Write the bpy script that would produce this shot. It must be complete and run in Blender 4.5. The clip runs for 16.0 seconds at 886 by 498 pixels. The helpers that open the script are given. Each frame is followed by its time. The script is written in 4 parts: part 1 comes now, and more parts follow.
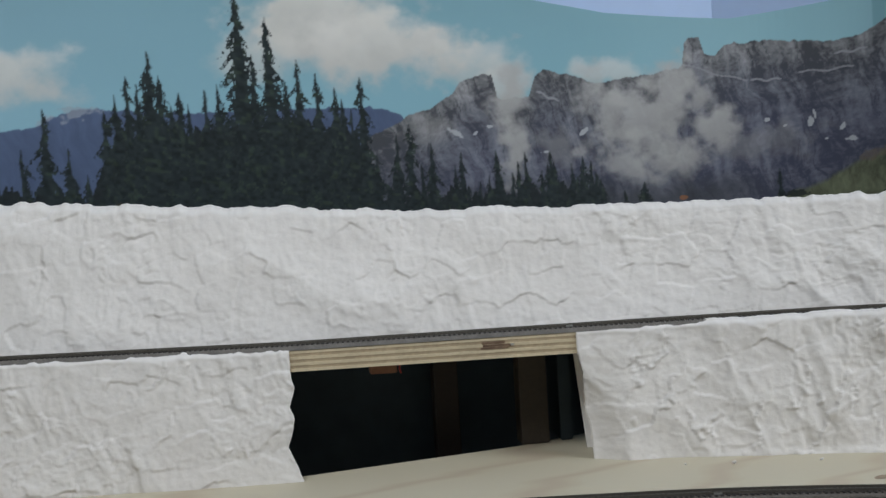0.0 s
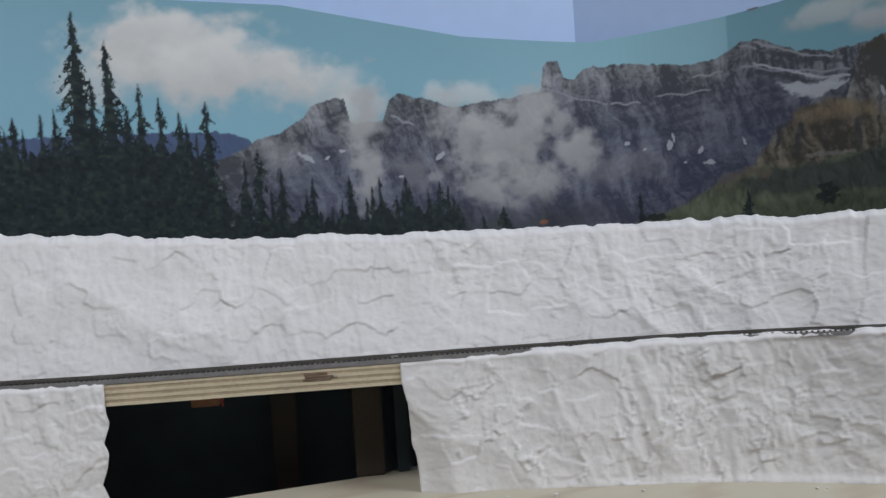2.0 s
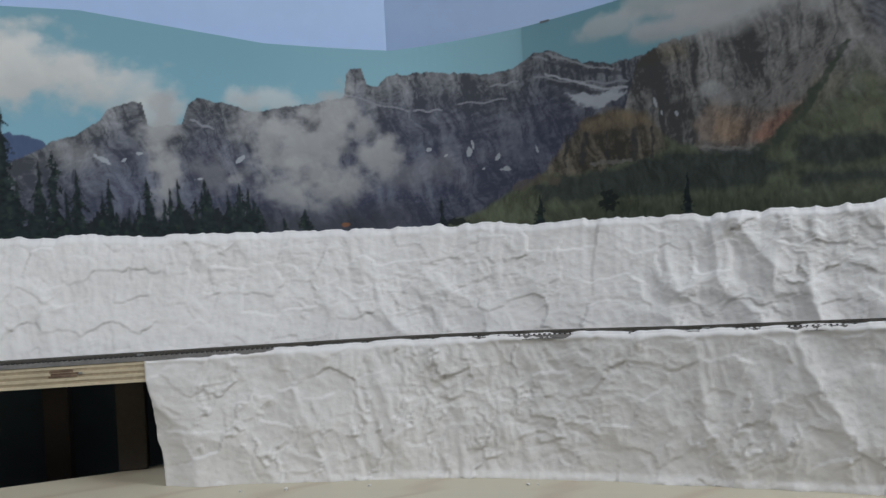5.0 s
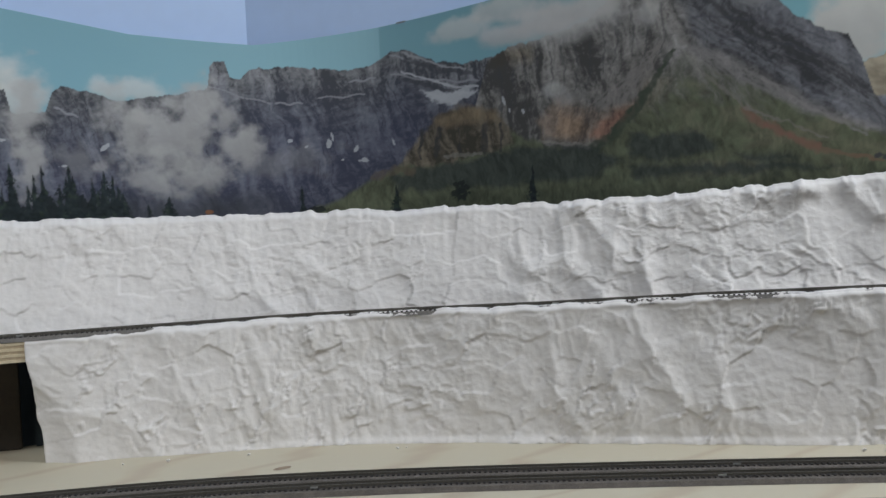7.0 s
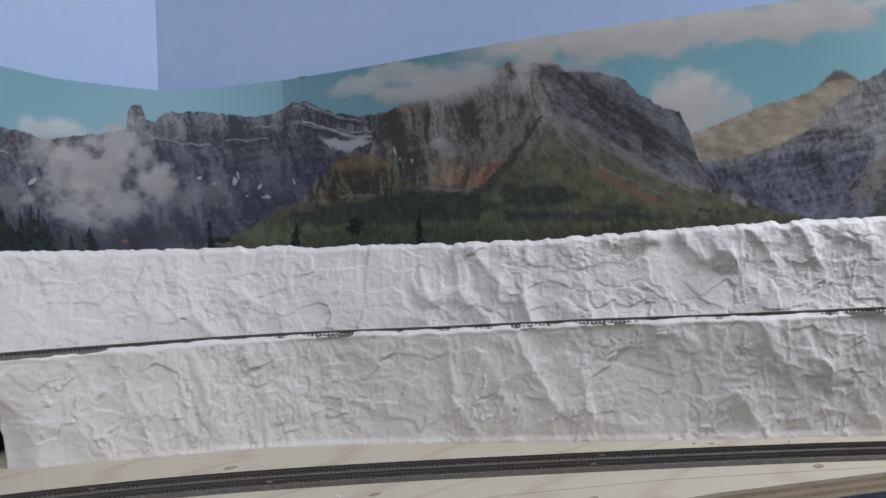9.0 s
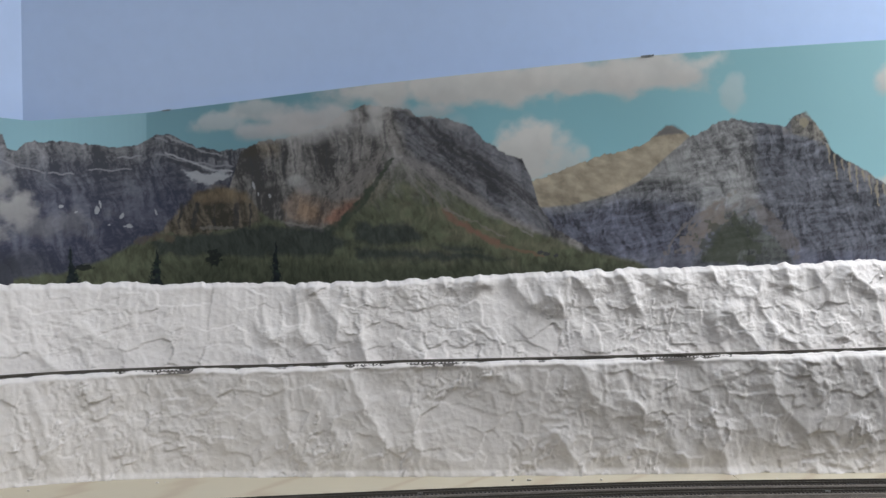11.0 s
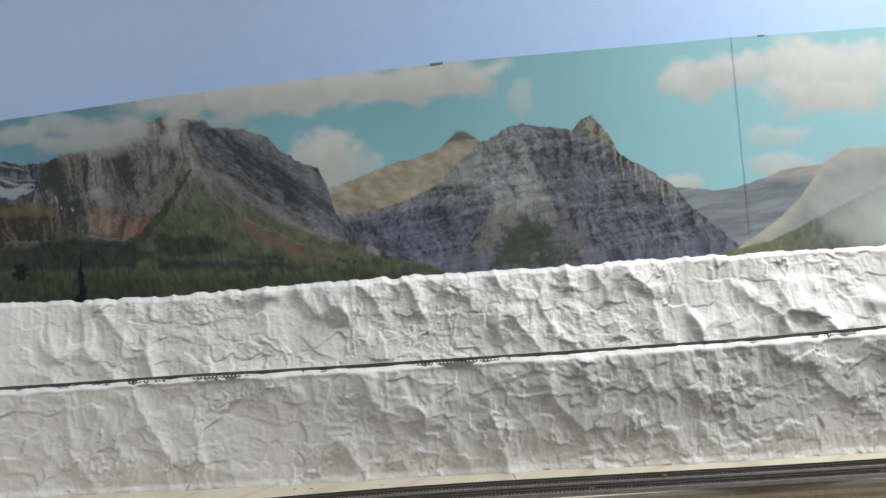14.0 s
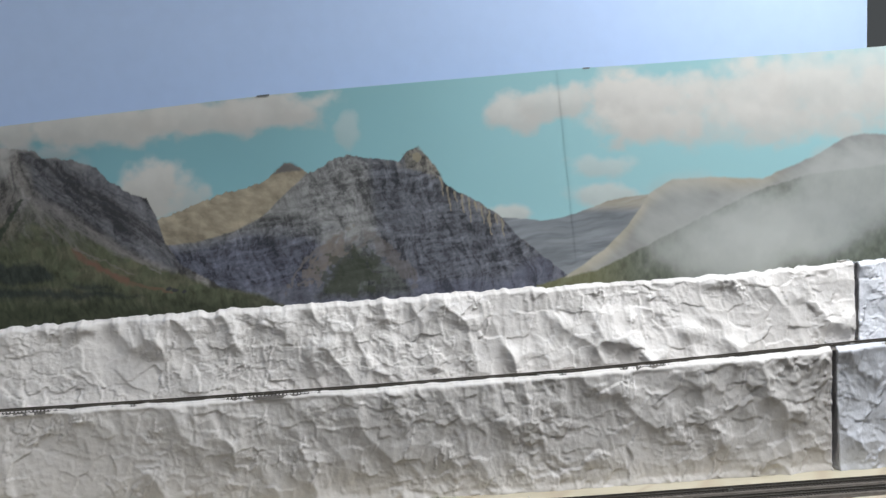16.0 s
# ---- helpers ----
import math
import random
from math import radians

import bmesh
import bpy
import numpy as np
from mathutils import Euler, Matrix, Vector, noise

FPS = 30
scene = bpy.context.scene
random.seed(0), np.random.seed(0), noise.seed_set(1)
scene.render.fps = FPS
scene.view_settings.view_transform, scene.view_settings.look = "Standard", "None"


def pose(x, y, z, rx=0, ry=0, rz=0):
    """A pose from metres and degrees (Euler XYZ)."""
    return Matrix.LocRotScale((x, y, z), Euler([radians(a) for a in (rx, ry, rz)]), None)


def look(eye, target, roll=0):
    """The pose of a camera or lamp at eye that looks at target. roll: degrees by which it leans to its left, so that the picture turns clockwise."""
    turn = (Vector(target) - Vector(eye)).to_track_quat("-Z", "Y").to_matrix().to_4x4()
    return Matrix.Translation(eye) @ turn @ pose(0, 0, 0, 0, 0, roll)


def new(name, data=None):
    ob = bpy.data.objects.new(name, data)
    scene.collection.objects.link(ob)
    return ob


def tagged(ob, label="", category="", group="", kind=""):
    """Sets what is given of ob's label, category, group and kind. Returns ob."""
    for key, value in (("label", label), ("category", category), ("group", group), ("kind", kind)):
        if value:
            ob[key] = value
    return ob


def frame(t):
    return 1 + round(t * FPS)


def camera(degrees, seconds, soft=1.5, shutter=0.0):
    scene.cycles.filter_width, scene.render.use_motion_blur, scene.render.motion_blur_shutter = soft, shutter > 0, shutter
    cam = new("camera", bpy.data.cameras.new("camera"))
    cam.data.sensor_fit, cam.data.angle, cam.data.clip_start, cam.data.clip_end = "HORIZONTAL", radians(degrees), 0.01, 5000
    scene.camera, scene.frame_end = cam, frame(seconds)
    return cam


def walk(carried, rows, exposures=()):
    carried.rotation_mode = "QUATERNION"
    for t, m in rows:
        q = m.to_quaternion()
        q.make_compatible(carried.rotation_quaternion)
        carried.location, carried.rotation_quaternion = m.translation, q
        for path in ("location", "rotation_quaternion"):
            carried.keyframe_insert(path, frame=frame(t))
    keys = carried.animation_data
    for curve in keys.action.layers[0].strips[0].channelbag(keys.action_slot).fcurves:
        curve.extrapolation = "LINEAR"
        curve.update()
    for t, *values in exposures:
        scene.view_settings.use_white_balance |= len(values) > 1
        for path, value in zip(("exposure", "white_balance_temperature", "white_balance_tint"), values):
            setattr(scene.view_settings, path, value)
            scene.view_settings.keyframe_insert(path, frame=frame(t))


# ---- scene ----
cam = camera(46.0, 16.0, soft=1.5)
PATH = [
    (0, (-0.049, 0.118, 0.221), (0.202, 2.101, 0.156), -3.4),
    (0.5, (-0.011, 0.118, 0.217), (0.258, 2.099, 0.159), -3.8),
    (1, (0.019, 0.118, 0.217), (0.312, 2.096, 0.161), -3.9),
    (1.5, (0.042, 0.121, 0.221), (0.353, 2.096, 0.173), -3.8),
    (2, (0.071, 0.118, 0.225), (0.398, 2.091, 0.185), -3.6),
    (2.5, (0.095, 0.11, 0.224), (0.444, 2.079, 0.195), -3.3),
    (3, (0.125, 0.094, 0.222), (0.497, 2.059, 0.19), -3.3),
    (3.5, (0.156, 0.078, 0.221), (0.546, 2.039, 0.182), -3.2),
    (4, (0.185, 0.068, 0.225), (0.584, 2.027, 0.176), -2.4),
    (4.5, (0.215, 0.06, 0.225), (0.613, 2.019, 0.173), -2.5),
    (5, (0.264, 0.049, 0.22), (0.64, 2.013, 0.172), -2.9),
    (7.5, (0.145, -0.047, 0.215), (0.959, 1.778, 0.138), -2.6),
    (8, (0.056, -0.086, 0.236), (0.965, 1.693, 0.162), -2.5),
    (8.5, (0.028, -0.119, 0.247), (0.996, 1.629, 0.169), -1.9),
    (9, (0.026, -0.147, 0.254), (1.054, 1.567, 0.183), -1.4),
    (11.5, (0.12, -0.282, 0.314), (1.268, 1.353, 0.225), -0.1),
    (12, (0.148, -0.312, 0.311), (1.305, 1.316, 0.207), -0.7),
    (12.5, (0.16, -0.32, 0.315), (1.336, 1.294, 0.205), -1.3),
    (13, (0.175, -0.337, 0.307), (1.365, 1.268, 0.202), -1.3),
    (13.5, (0.209, -0.363, 0.329), (1.414, 1.229, 0.205), -1.5),
    (14, (0.231, -0.377, 0.351), (1.46, 1.196, 0.221), -1.5),
    (14.5, (0.264, -0.407, 0.366), (1.498, 1.162, 0.236), -0.5),
    (15, (0.295, -0.442, 0.364), (1.545, 1.113, 0.226), -0.5),
    (15.5, (0.343, -0.484, 0.392), (1.596, 1.067, 0.235), -1.1),
    (16, (0.389, -0.52, 0.413), (1.64, 1.032, 0.246), -1.4),
]
EXPOSURES = [
    (0, -0.14, 6550, 6), (1.5, -0.13, 6450, 10), (3.5, -0.13, 6150, 10), (5, -0.17, 6400, 7), (8, -0.12, 6550, 8), (9, -0.12, 6400, 13),
    (11.5, 0.03, 6800, 7), (12.5, 0.06, 6950, 2), (14, 0.05, 6800, 5), (16, -0.15, 6750, 8),
]
walk(cam, [(t, look(eye, target, roll)) for t, eye, target, roll in PATH], EXPOSURES)

# ---------------------------------------------------------------- light
world = bpy.data.worlds.new("world")
scene.world = world
world.use_nodes = True
world.node_tree.nodes["Background"].inputs[0].default_value = (0.75, 0.82, 0.9, 1)
world.node_tree.nodes["Background"].inputs[1].default_value = 0.10


def area_lamp(name, where, target, w, h, watts, colour):
    data = bpy.data.lights.new(name, "AREA")
    data.shape, data.size, data.size_y, data.energy, data.color = "RECTANGLE", w, h, watts, colour
    ob = new(name, data)
    ob.matrix_world = look(where, target)
    return ob


area_lamp("tube_lamp_light", (1.74, -0.05, 1.34), (1.40, 0.30, 0.30), 1.1, 0.35, 47, (0.875, 0.92, 1.0))
room_lamp = area_lamp("room_lamp_light", (-0.65, 0.10, 1.30), (-0.08, 0.98, 0.20), 0.9, 0.4, 5.6, (0.875, 0.92, 1.0))
room_lamp.data.spread = radians(100)

# ---------------------------------------------------------------- materials


def mat(name, colour, rough=0.7, metal=0.0, grain=0.0, scale=40.0, bump=0.0, second=None):
    m = bpy.data.materials.new(name)
    m.use_nodes = True
    nt = m.node_tree
    b = nt.nodes["Principled BSDF"]
    b.inputs["Roughness"].default_value, b.inputs["Metallic"].default_value = rough, metal
    b.inputs["Base Color"].default_value = (*colour, 1)
    if grain or bump:
        tc = nt.nodes.new("ShaderNodeTexCoord")
        n1 = nt.nodes.new("ShaderNodeTexNoise")
        n1.inputs["Scale"].default_value, n1.inputs["Detail"].default_value = scale, 6
        n2 = nt.nodes.new("ShaderNodeTexNoise")
        n2.inputs["Scale"].default_value, n2.inputs["Detail"].default_value = scale * 9, 4
        nt.links.new(tc.outputs["Object"], n1.inputs["Vector"])
        nt.links.new(tc.outputs["Object"], n2.inputs["Vector"])
        add = nt.nodes.new("ShaderNodeMath")
        add.operation = "MULTIPLY_ADD"
        add.inputs[1].default_value = 0.5
        half = nt.nodes.new("ShaderNodeMath")
        half.operation = "MULTIPLY"
        half.inputs[1].default_value = 0.5
        nt.links.new(n2.outputs["Fac"], half.inputs[0])
        nt.links.new(n1.outputs["Fac"], add.inputs[0])
        nt.links.new(half.outputs[0], add.inputs[2])
        ramp = nt.nodes.new("ShaderNodeValToRGB")
        ramp.color_ramp.elements[0].position, ramp.color_ramp.elements[1].position = 0.35, 0.65
        dark = second or tuple(c * (1 - grain) for c in colour)
        ramp.color_ramp.elements[0].color, ramp.color_ramp.elements[1].color = (*dark, 1), (*colour, 1)
        nt.links.new(add.outputs[0], ramp.inputs[0])
        nt.links.new(ramp.outputs[0], b.inputs["Base Color"])
        if bump:
            bp = nt.nodes.new("ShaderNodeBump")
            bp.inputs["Strength"].default_value, bp.inputs["Distance"].default_value = bump, 0.002
            nt.links.new(add.outputs[0], bp.inputs["Height"])
            nt.links.new(bp.outputs[0], b.inputs["Normal"])
    return m


PLASTER = mat("plaster", (0.71, 0.675, 0.645), 0.85, grain=0.09, scale=14, bump=0.6)
PLASTER_NEW = mat("plaster_fresh", (0.68, 0.69, 0.73), 0.85, grain=0.06, scale=18, bump=0.6)
WALLPAINT = mat("blue_wall_paint", (0.455, 0.585, 0.82), 0.6, grain=0.05, scale=5, bump=0.1)
WHITE = mat("white_paint", (0.52, 0.50, 0.47), 0.8, grain=0.04, scale=3)
DARK = mat("dark_board_and_void_shade", (0.034, 0.050, 0.060), 0.8, grain=0.3, scale=5)
PLY_LIGHT = mat("ply_light", (0.60, 0.50, 0.34), 0.65, grain=0.22, scale=30, bump=0.2)
PLY_DARK = mat("ply_dark", (0.46, 0.36, 0.235), 0.7, grain=0.3, scale=30, bump=0.2)
# Posts darkened well below wood tone: the opening's shade is in their colour.
POST = mat("tan_wood_shaded", (0.050, 0.038, 0.026), 0.7, grain=0.3, scale=25, bump=0.2)
POST_BROWN = mat("brown_wood_shaded", (0.026, 0.016, 0.011), 0.7, grain=0.3, scale=25, bump=0.2)
BLOCK = mat("block_wood", (0.24, 0.11, 0.06), 0.7, grain=0.3, scale=40, bump=0.2)
BURN = mat("burnt_wood", (0.06, 0.032, 0.022), 0.85, grain=0.6, scale=150, second=(0.24, 0.16, 0.10))
STEEL = mat("bright_steel", (0.55, 0.55, 0.54), 0.35, 0.9, grain=0.1, scale=60)
KNOT = mat("knot", (0.34, 0.25, 0.17), 0.7, grain=0.5, scale=200)
RED = mat("red_wire", (0.35, 0.03, 0.02), 0.45)
TAPE = mat("tape", (0.20, 0.22, 0.24), 0.6, grain=0.3, scale=60)
GREY = mat("grey_panel", (0.06, 0.062, 0.07), 0.6, grain=0.2, scale=8)
RAIL = mat("rail_metal", (0.12, 0.108, 0.09), 0.5, 0.4, grain=0.3, scale=60)
CORK_PALE = mat("dusty_roadbed", (0.17, 0.155, 0.14), 0.9, grain=0.4, scale=120, bump=0.5)
TIE = mat("tie_plastic", (0.035, 0.030, 0.027), 0.7, grain=0.3, scale=90)
CORK = mat("cork_roadbed", (0.135, 0.115, 0.098), 0.9, grain=0.5, scale=120, bump=0.5)
CONCRETE = mat("floor_concrete", (0.2, 0.19, 0.18), 0.8, grain=0.2, scale=4)



def bench_ply():
    """Rotary-cut softwood face: long wavy figure, a few darker bands and knots."""
    m = mat("bench_plywood", (0.64, 0.55, 0.40), 0.6, grain=0.1, scale=8, bump=0.1)
    nt = m.node_tree
    b = nt.nodes["Principled BSDF"]
    tc = nt.nodes.new("ShaderNodeTexCoord")
    mp = nt.nodes.new("ShaderNodeMapping")
    mp.inputs["Scale"].default_value = (1.1, 6.5, 4.0)
    mp.inputs["Rotation"].default_value = (0, 0, radians(18))
    wave = nt.nodes.new("ShaderNodeTexWave")
    wave.inputs["Scale"].default_value, wave.inputs["Distortion"].default_value = 1.6, 9.0
    wave.inputs["Detail"].default_value, wave.inputs["Detail Scale"].default_value = 3.0, 0.6
    ramp = nt.nodes.new("ShaderNodeValToRGB")
    e = ramp.color_ramp.elements
    e[0].position, e[0].color = 0.0, (0.44, 0.37, 0.275, 1)
    e[1].position, e[1].color = 0.22, (0.50, 0.45, 0.34, 1)
    more = e.new(0.07)
    more.color = (0.475, 0.415, 0.305, 1)
    vor = nt.nodes.new("ShaderNodeTexVoronoi")
    vor.inputs["Scale"].default_value = 7.5
    knot = nt.nodes.new("ShaderNodeValToRGB")
    knot.color_ramp.elements[0].position, knot.color_ramp.elements[0].color = 0.03, (0.30, 0.22, 0.16, 1)
    knot.color_ramp.elements[1].position, knot.color_ramp.elements[1].color = 0.06, (1, 1, 1, 1)
    mix = nt.nodes.new("ShaderNodeMix")
    mix.data_type, mix.blend_type = "RGBA", "MULTIPLY"
    mix.inputs[0].default_value = 1.0
    nt.links.new(tc.outputs["Object"], mp.inputs[0])
    nt.links.new(mp.outputs[0], wave.inputs["Vector"])
    nt.links.new(tc.outputs["Object"], vor.inputs["Vector"])
    nt.links.new(wave.outputs["Fac"], ramp.inputs[0])
    nt.links.new(vor.outputs["Distance"], knot.inputs[0])
    nt.links.new(ramp.outputs[0], mix.inputs[6])
    nt.links.new(knot.outputs[0], mix.inputs[7])
    nt.links.new(mix.outputs[2], b.inputs["Base Color"])
    return m


BENCH_PLY = bench_ply()

# ---------------------------------------------------------------- plan of the layout
BASE_LINE = [(-1.0, 1.11), (-0.5, 1.06), (-0.07, 1.012), (0.17, 0.988), (0.30, 0.97), (0.40, 0.948), (0.50, 0.902), (0.645, 0.81),
             (0.78, 0.717), (0.88, 0.652), (1.046, 0.546), (1.317, 0.372), (1.613, 0.196), (2.0, -0.03)]
MURAL_LINE = [(-1.0, 1.09), (0.105, 1.256), (0.39, 1.293), (0.50, 1.288), (0.59, 1.245), (0.67, 1.165), (0.80, 0.99), (0.90, 0.885),
              (1.128, 0.697), (1.28, 0.59), (1.425, 0.495), (1.83, 0.225)]


def smooth_line(points, step, passes=6):
    """The plan line through the points, rounded, at even steps: places and normals towards the room."""
    p = np.array(points, float)
    d = np.r_[0, np.cumsum(np.hypot(*np.diff(p, axis=0).T))]
    fine = np.arange(0, d[-1], 0.01)
    q = np.stack([np.interp(fine, d, p[:, n]) for n in (0, 1)], 1)
    for _ in range(passes * 10):
        q[1:-1] = 0.25 * q[:-2] + 0.5 * q[1:-1] + 0.25 * q[2:]
    d = np.r_[0, np.cumsum(np.hypot(*np.diff(q, axis=0).T))]
    s = np.arange(0, d[-1], step)
    q = np.stack([np.interp(s, d, q[:, n]) for n in (0, 1)], 1)
    t = np.gradient(q, axis=0)
    t /= np.hypot(*t.T)[:, None]
    return s, q, np.stack([t[:, 1], -t[:, 0]], 1)


def lattice(ix, iy, seed):
    h = (ix.astype(np.int64) * 374761393 + iy.astype(np.int64) * 668265263 + seed * 974634769) & 0x7FFFFFFF
    h = ((h ^ (h >> 13)) * 1274126177) & 0x7FFFFFFF
    return ((h ^ (h >> 16)) & 0xFFFF) / 65535.0


def vnoise(x, y, seed=0):
    """Smooth value noise, 0 to 1."""
    ix, iy = np.floor(x), np.floor(y)
    fx, fy = x - ix, y - iy
    fx, fy = fx * fx * fx * (fx * (fx * 6 - 15) + 10), fy * fy * fy * (fy * (fy * 6 - 15) + 10)
    a, b = lattice(ix, iy, seed), lattice(ix + 1, iy, seed)
    c, d = lattice(ix, iy + 1, seed), lattice(ix + 1, iy + 1, seed)
    return (a * (1 - fx) + b * fx) * (1 - fy) + (c * (1 - fx) + d * fx) * fy


def fbm(x, y, seed=0, octaves=4, gain=0.5):
    out, amp, total = 0.0, 1.0, 0.0
    for n in range(octaves):
        out = out + amp * vnoise(x * 2**n + 13.7 * n, y * 2**n + 7.1 * n, seed + n)
        total += amp
        amp *= gain
    return out / total


def facets(x, y, seed=0):
    """Broken rock: each cell is a plane of its own tilt; returns height and the distance to the cell's border."""
    ix, iy = np.floor(x), np.floor(y)
    best = np.full(x.shape, 9.0)
    second = np.full(x.shape, 9.0)
    height = np.zeros(x.shape)
    for dx in (-1, 0, 1):
        for dy in (-1, 0, 1):
            cx, cy = ix + dx, iy + dy
            px, py = cx + 0.15 + 0.7 * lattice(cx, cy, seed), cy + 0.15 + 0.7 * lattice(cx, cy, seed + 1)
            d = np.hypot(x - px, y - py)
            h = (lattice(cx, cy, seed + 2) - 0.5) + (x - px) * (lattice(cx, cy, seed + 3) - 0.5) * 1.6 + (y - py) * (lattice(cx, cy, seed + 4) - 0.5) * 1.6
            nearer = d < best
            second = np.where(nearer, best, np.minimum(second, d))
            height = np.where(nearer, h, height)
            best = np.where(nearer, d, best)
    return height, second - best


def scoops(x, y, seed=0):
    """Scooped hollows with sharp rims between them."""
    ix, iy = np.floor(x), np.floor(y)
    best = np.full(x.shape, 9.0)
    for dx in (-1, 0, 1):
        for dy in (-1, 0, 1):
            cx, cy = ix + dx, iy + dy
            px, py = cx + 0.1 + 0.8 * lattice(cx, cy, seed), cy + 0.1 + 0.8 * lattice(cx, cy, seed + 1)
            best = np.minimum(best, np.hypot(x - px, y - py) + 0.25 * lattice(cx, cy, seed + 2))
    return best


def step01(a, b, v):
    v = np.clip((v - a) / (b - a), 0, 1)
    return v * v * (3 - 2 * v)


def grid_mesh(name, xyz, material, parent=None, smooth=True, colours=None):
    """A sheet from an array of rows x columns x 3."""
    r, c = xyz.shape[:2]
    n = np.arange(r * c).reshape(r, c)
    quads = np.stack([n[:-1, :-1], n[:-1, 1:], n[1:, 1:], n[1:, :-1]], -1).reshape(-1, 4)
    me = bpy.data.meshes.new(name)
    me.vertices.add(r * c)
    me.vertices.foreach_set("co", xyz.reshape(-1).astype(np.float32))
    me.loops.add(quads.size)
    me.loops.foreach_set("vertex_index", quads.reshape(-1).astype(np.int32))
    me.polygons.add(len(quads))
    me.polygons.foreach_set("loop_start", np.arange(0, quads.size, 4, dtype=np.int32))
    me.polygons.foreach_set("use_smooth", np.full(len(quads), smooth))
    me.update(calc_edges=True)
    if colours is not None:
        at = me.color_attributes.new("print", "FLOAT_COLOR", "POINT")
        at.data.foreach_set("color", np.concatenate([colours, np.ones((r, c, 1))], -1).reshape(-1).astype(np.float32))
    me.materials.append(material)
    ob = new(name, me)
    ob.parent = parent
    return ob


def part(name, bm, material, parent=None, label=""):
    me = bpy.data.meshes.new(name)
    bm.to_mesh(me)
    bm.free()
    me.materials.append(material)
    ob = new(name, me)
    ob.parent = parent
    return tagged(ob, label) if label else ob


def box(x0, y0, z0, x1, y1, z1, bevel=0.0):
    bm = bmesh.new()
    bmesh.ops.create_cube(bm, size=1, matrix=Matrix.Translation(((x0 + x1) / 2, (y0 + y1) / 2, (z0 + z1) / 2)) @ Matrix.Diagonal((x1 - x0, y1 - y0, z1 - z0, 1)))
    if bevel:
        bmesh.ops.bevel(bm, geom=bm.edges[:], offset=bevel, segments=2, affect="EDGES")
    return bm


def prism(outline, z0, z1):
    """An upright slab over a plan outline."""
    bm = bmesh.new()
    low = [bm.verts.new((x, y, z0)) for x, y in outline]
    high = [bm.verts.new((x, y, z1)) for x, y in outline]
    bm.faces.new(low[::-1])
    bm.faces.new(high)
    for n in range(len(outline)):
        m = (n + 1) % len(outline)
        bm.faces.new((low[n], low[m], high[m], high[n]))
    bmesh.ops.recalc_face_normals(bm, faces=bm.faces[:])
    return bm


STEP = 0.0015
S, LINE, NORMAL = smooth_line(BASE_LINE, STEP)


def along_x(x):
    return float(np.interp(x, LINE[:, 0], S))


def track_z(x):
    return np.interp(x, [-1, -0.32, -0.08, 0.17, 0.31, 0.45, 0.61, 0.74, 0.9, 1.1, 1.32, 1.64, 2], [0.121, 0.1185, 0.116, 0.117, 0.118, 0.1205, 0.1235, 0.1285, 0.132, 0.1375, 0.145, 0.162, 0.180])


def crest_z(x):
    return np.interp(x, [-1, -0.33, -0.12, 0.03, 0.19, 0.34, 0.47, 0.62, 0.75, 0.93, 1.08, 1.24, 1.5, 1.7, 2], [0.29, 0.255, 0.240, 0.2283, 0.223, 0.220, 0.218, 0.217, 0.2225, 0.2325, 0.2385, 0.245, 0.2535, 0.265, 0.28])


# ---------------------------------------------------------------- room
FLOOR_Z, CEIL_Z = -1.0, 1.4
tagged(part("floor", box(-1.5, -2.2, FLOOR_Z - 0.05, 3.0, 2.0, FLOOR_Z), CONCRETE), "grey concrete floor of the layout room", "floor", kind="structure")
tagged(part("ceiling", box(-1.5, -2.2, CEIL_Z, 3.0, 2.0, CEIL_Z + 0.05), WHITE), "plain white painted ceiling", "ceiling", kind="structure")
CORNER = (0.453, 1.345)


def wall(name, a, b, thick, material, label, z0=FLOOR_Z, z1=CEIL_Z):
    d = (Vector(b) - Vector(a)).normalized()
    n = Vector((-d.y, d.x)) * thick
    outline = [a, b, (b[0] + n.x, b[1] + n.y), (a[0] + n.x, a[1] + n.y)]
    return tagged(part(name, prism(outline, z0, z1), material), label, "wall", kind="structure")


wall("wall_north", (-1.4, 1.08), CORNER, 0.05, WALLPAINT, "light blue painted room wall behind the mural")
wall("wall_east", CORNER, (1.866, 0.30), 0.05, WALLPAINT, "light blue painted room wall behind the mural")
wall("wall_south_east", (1.93, 0.25), (2.6, -1.95), 0.05, WHITE, "plain white wall past the mural's end")
wall("wall_west", (-1.4, -2.0), (-1.4, 1.08), 0.05, WHITE, "plain white wall behind the viewer")
wall("wall_south", (2.65, -2.0), (-1.4, -2.0), 0.05, WHITE, "plain white wall behind the viewer")
# Added sheet: its dark teal stands in for the unlit depth behind the bridge.
wall("void_shade_panel", (-0.5, 1.17), (0.42, 1.17), 0.01, DARK, "added dark teal sheet standing in for the shade behind the bridge", -0.5, 0.10)

# ---------------------------------------------------------------- mural
ms, mline, mnormal = smooth_line(MURAL_LINE, 0.0012, 2)
keep = ms > 0.42
ms, mline, mnormal = ms[keep], mline[keep], mnormal[keep]


def mural_top(s):
    return np.interp(np.interp(s, ms, mline[:, 0]), [-1, 0.1, 0.3, 0.45, 0.6, 0.82, 1.1, 1.43, 1.83], [0.52, 0.475, 0.44, 0.43, 0.445, 0.475, 0.508, 0.534, 0.56])


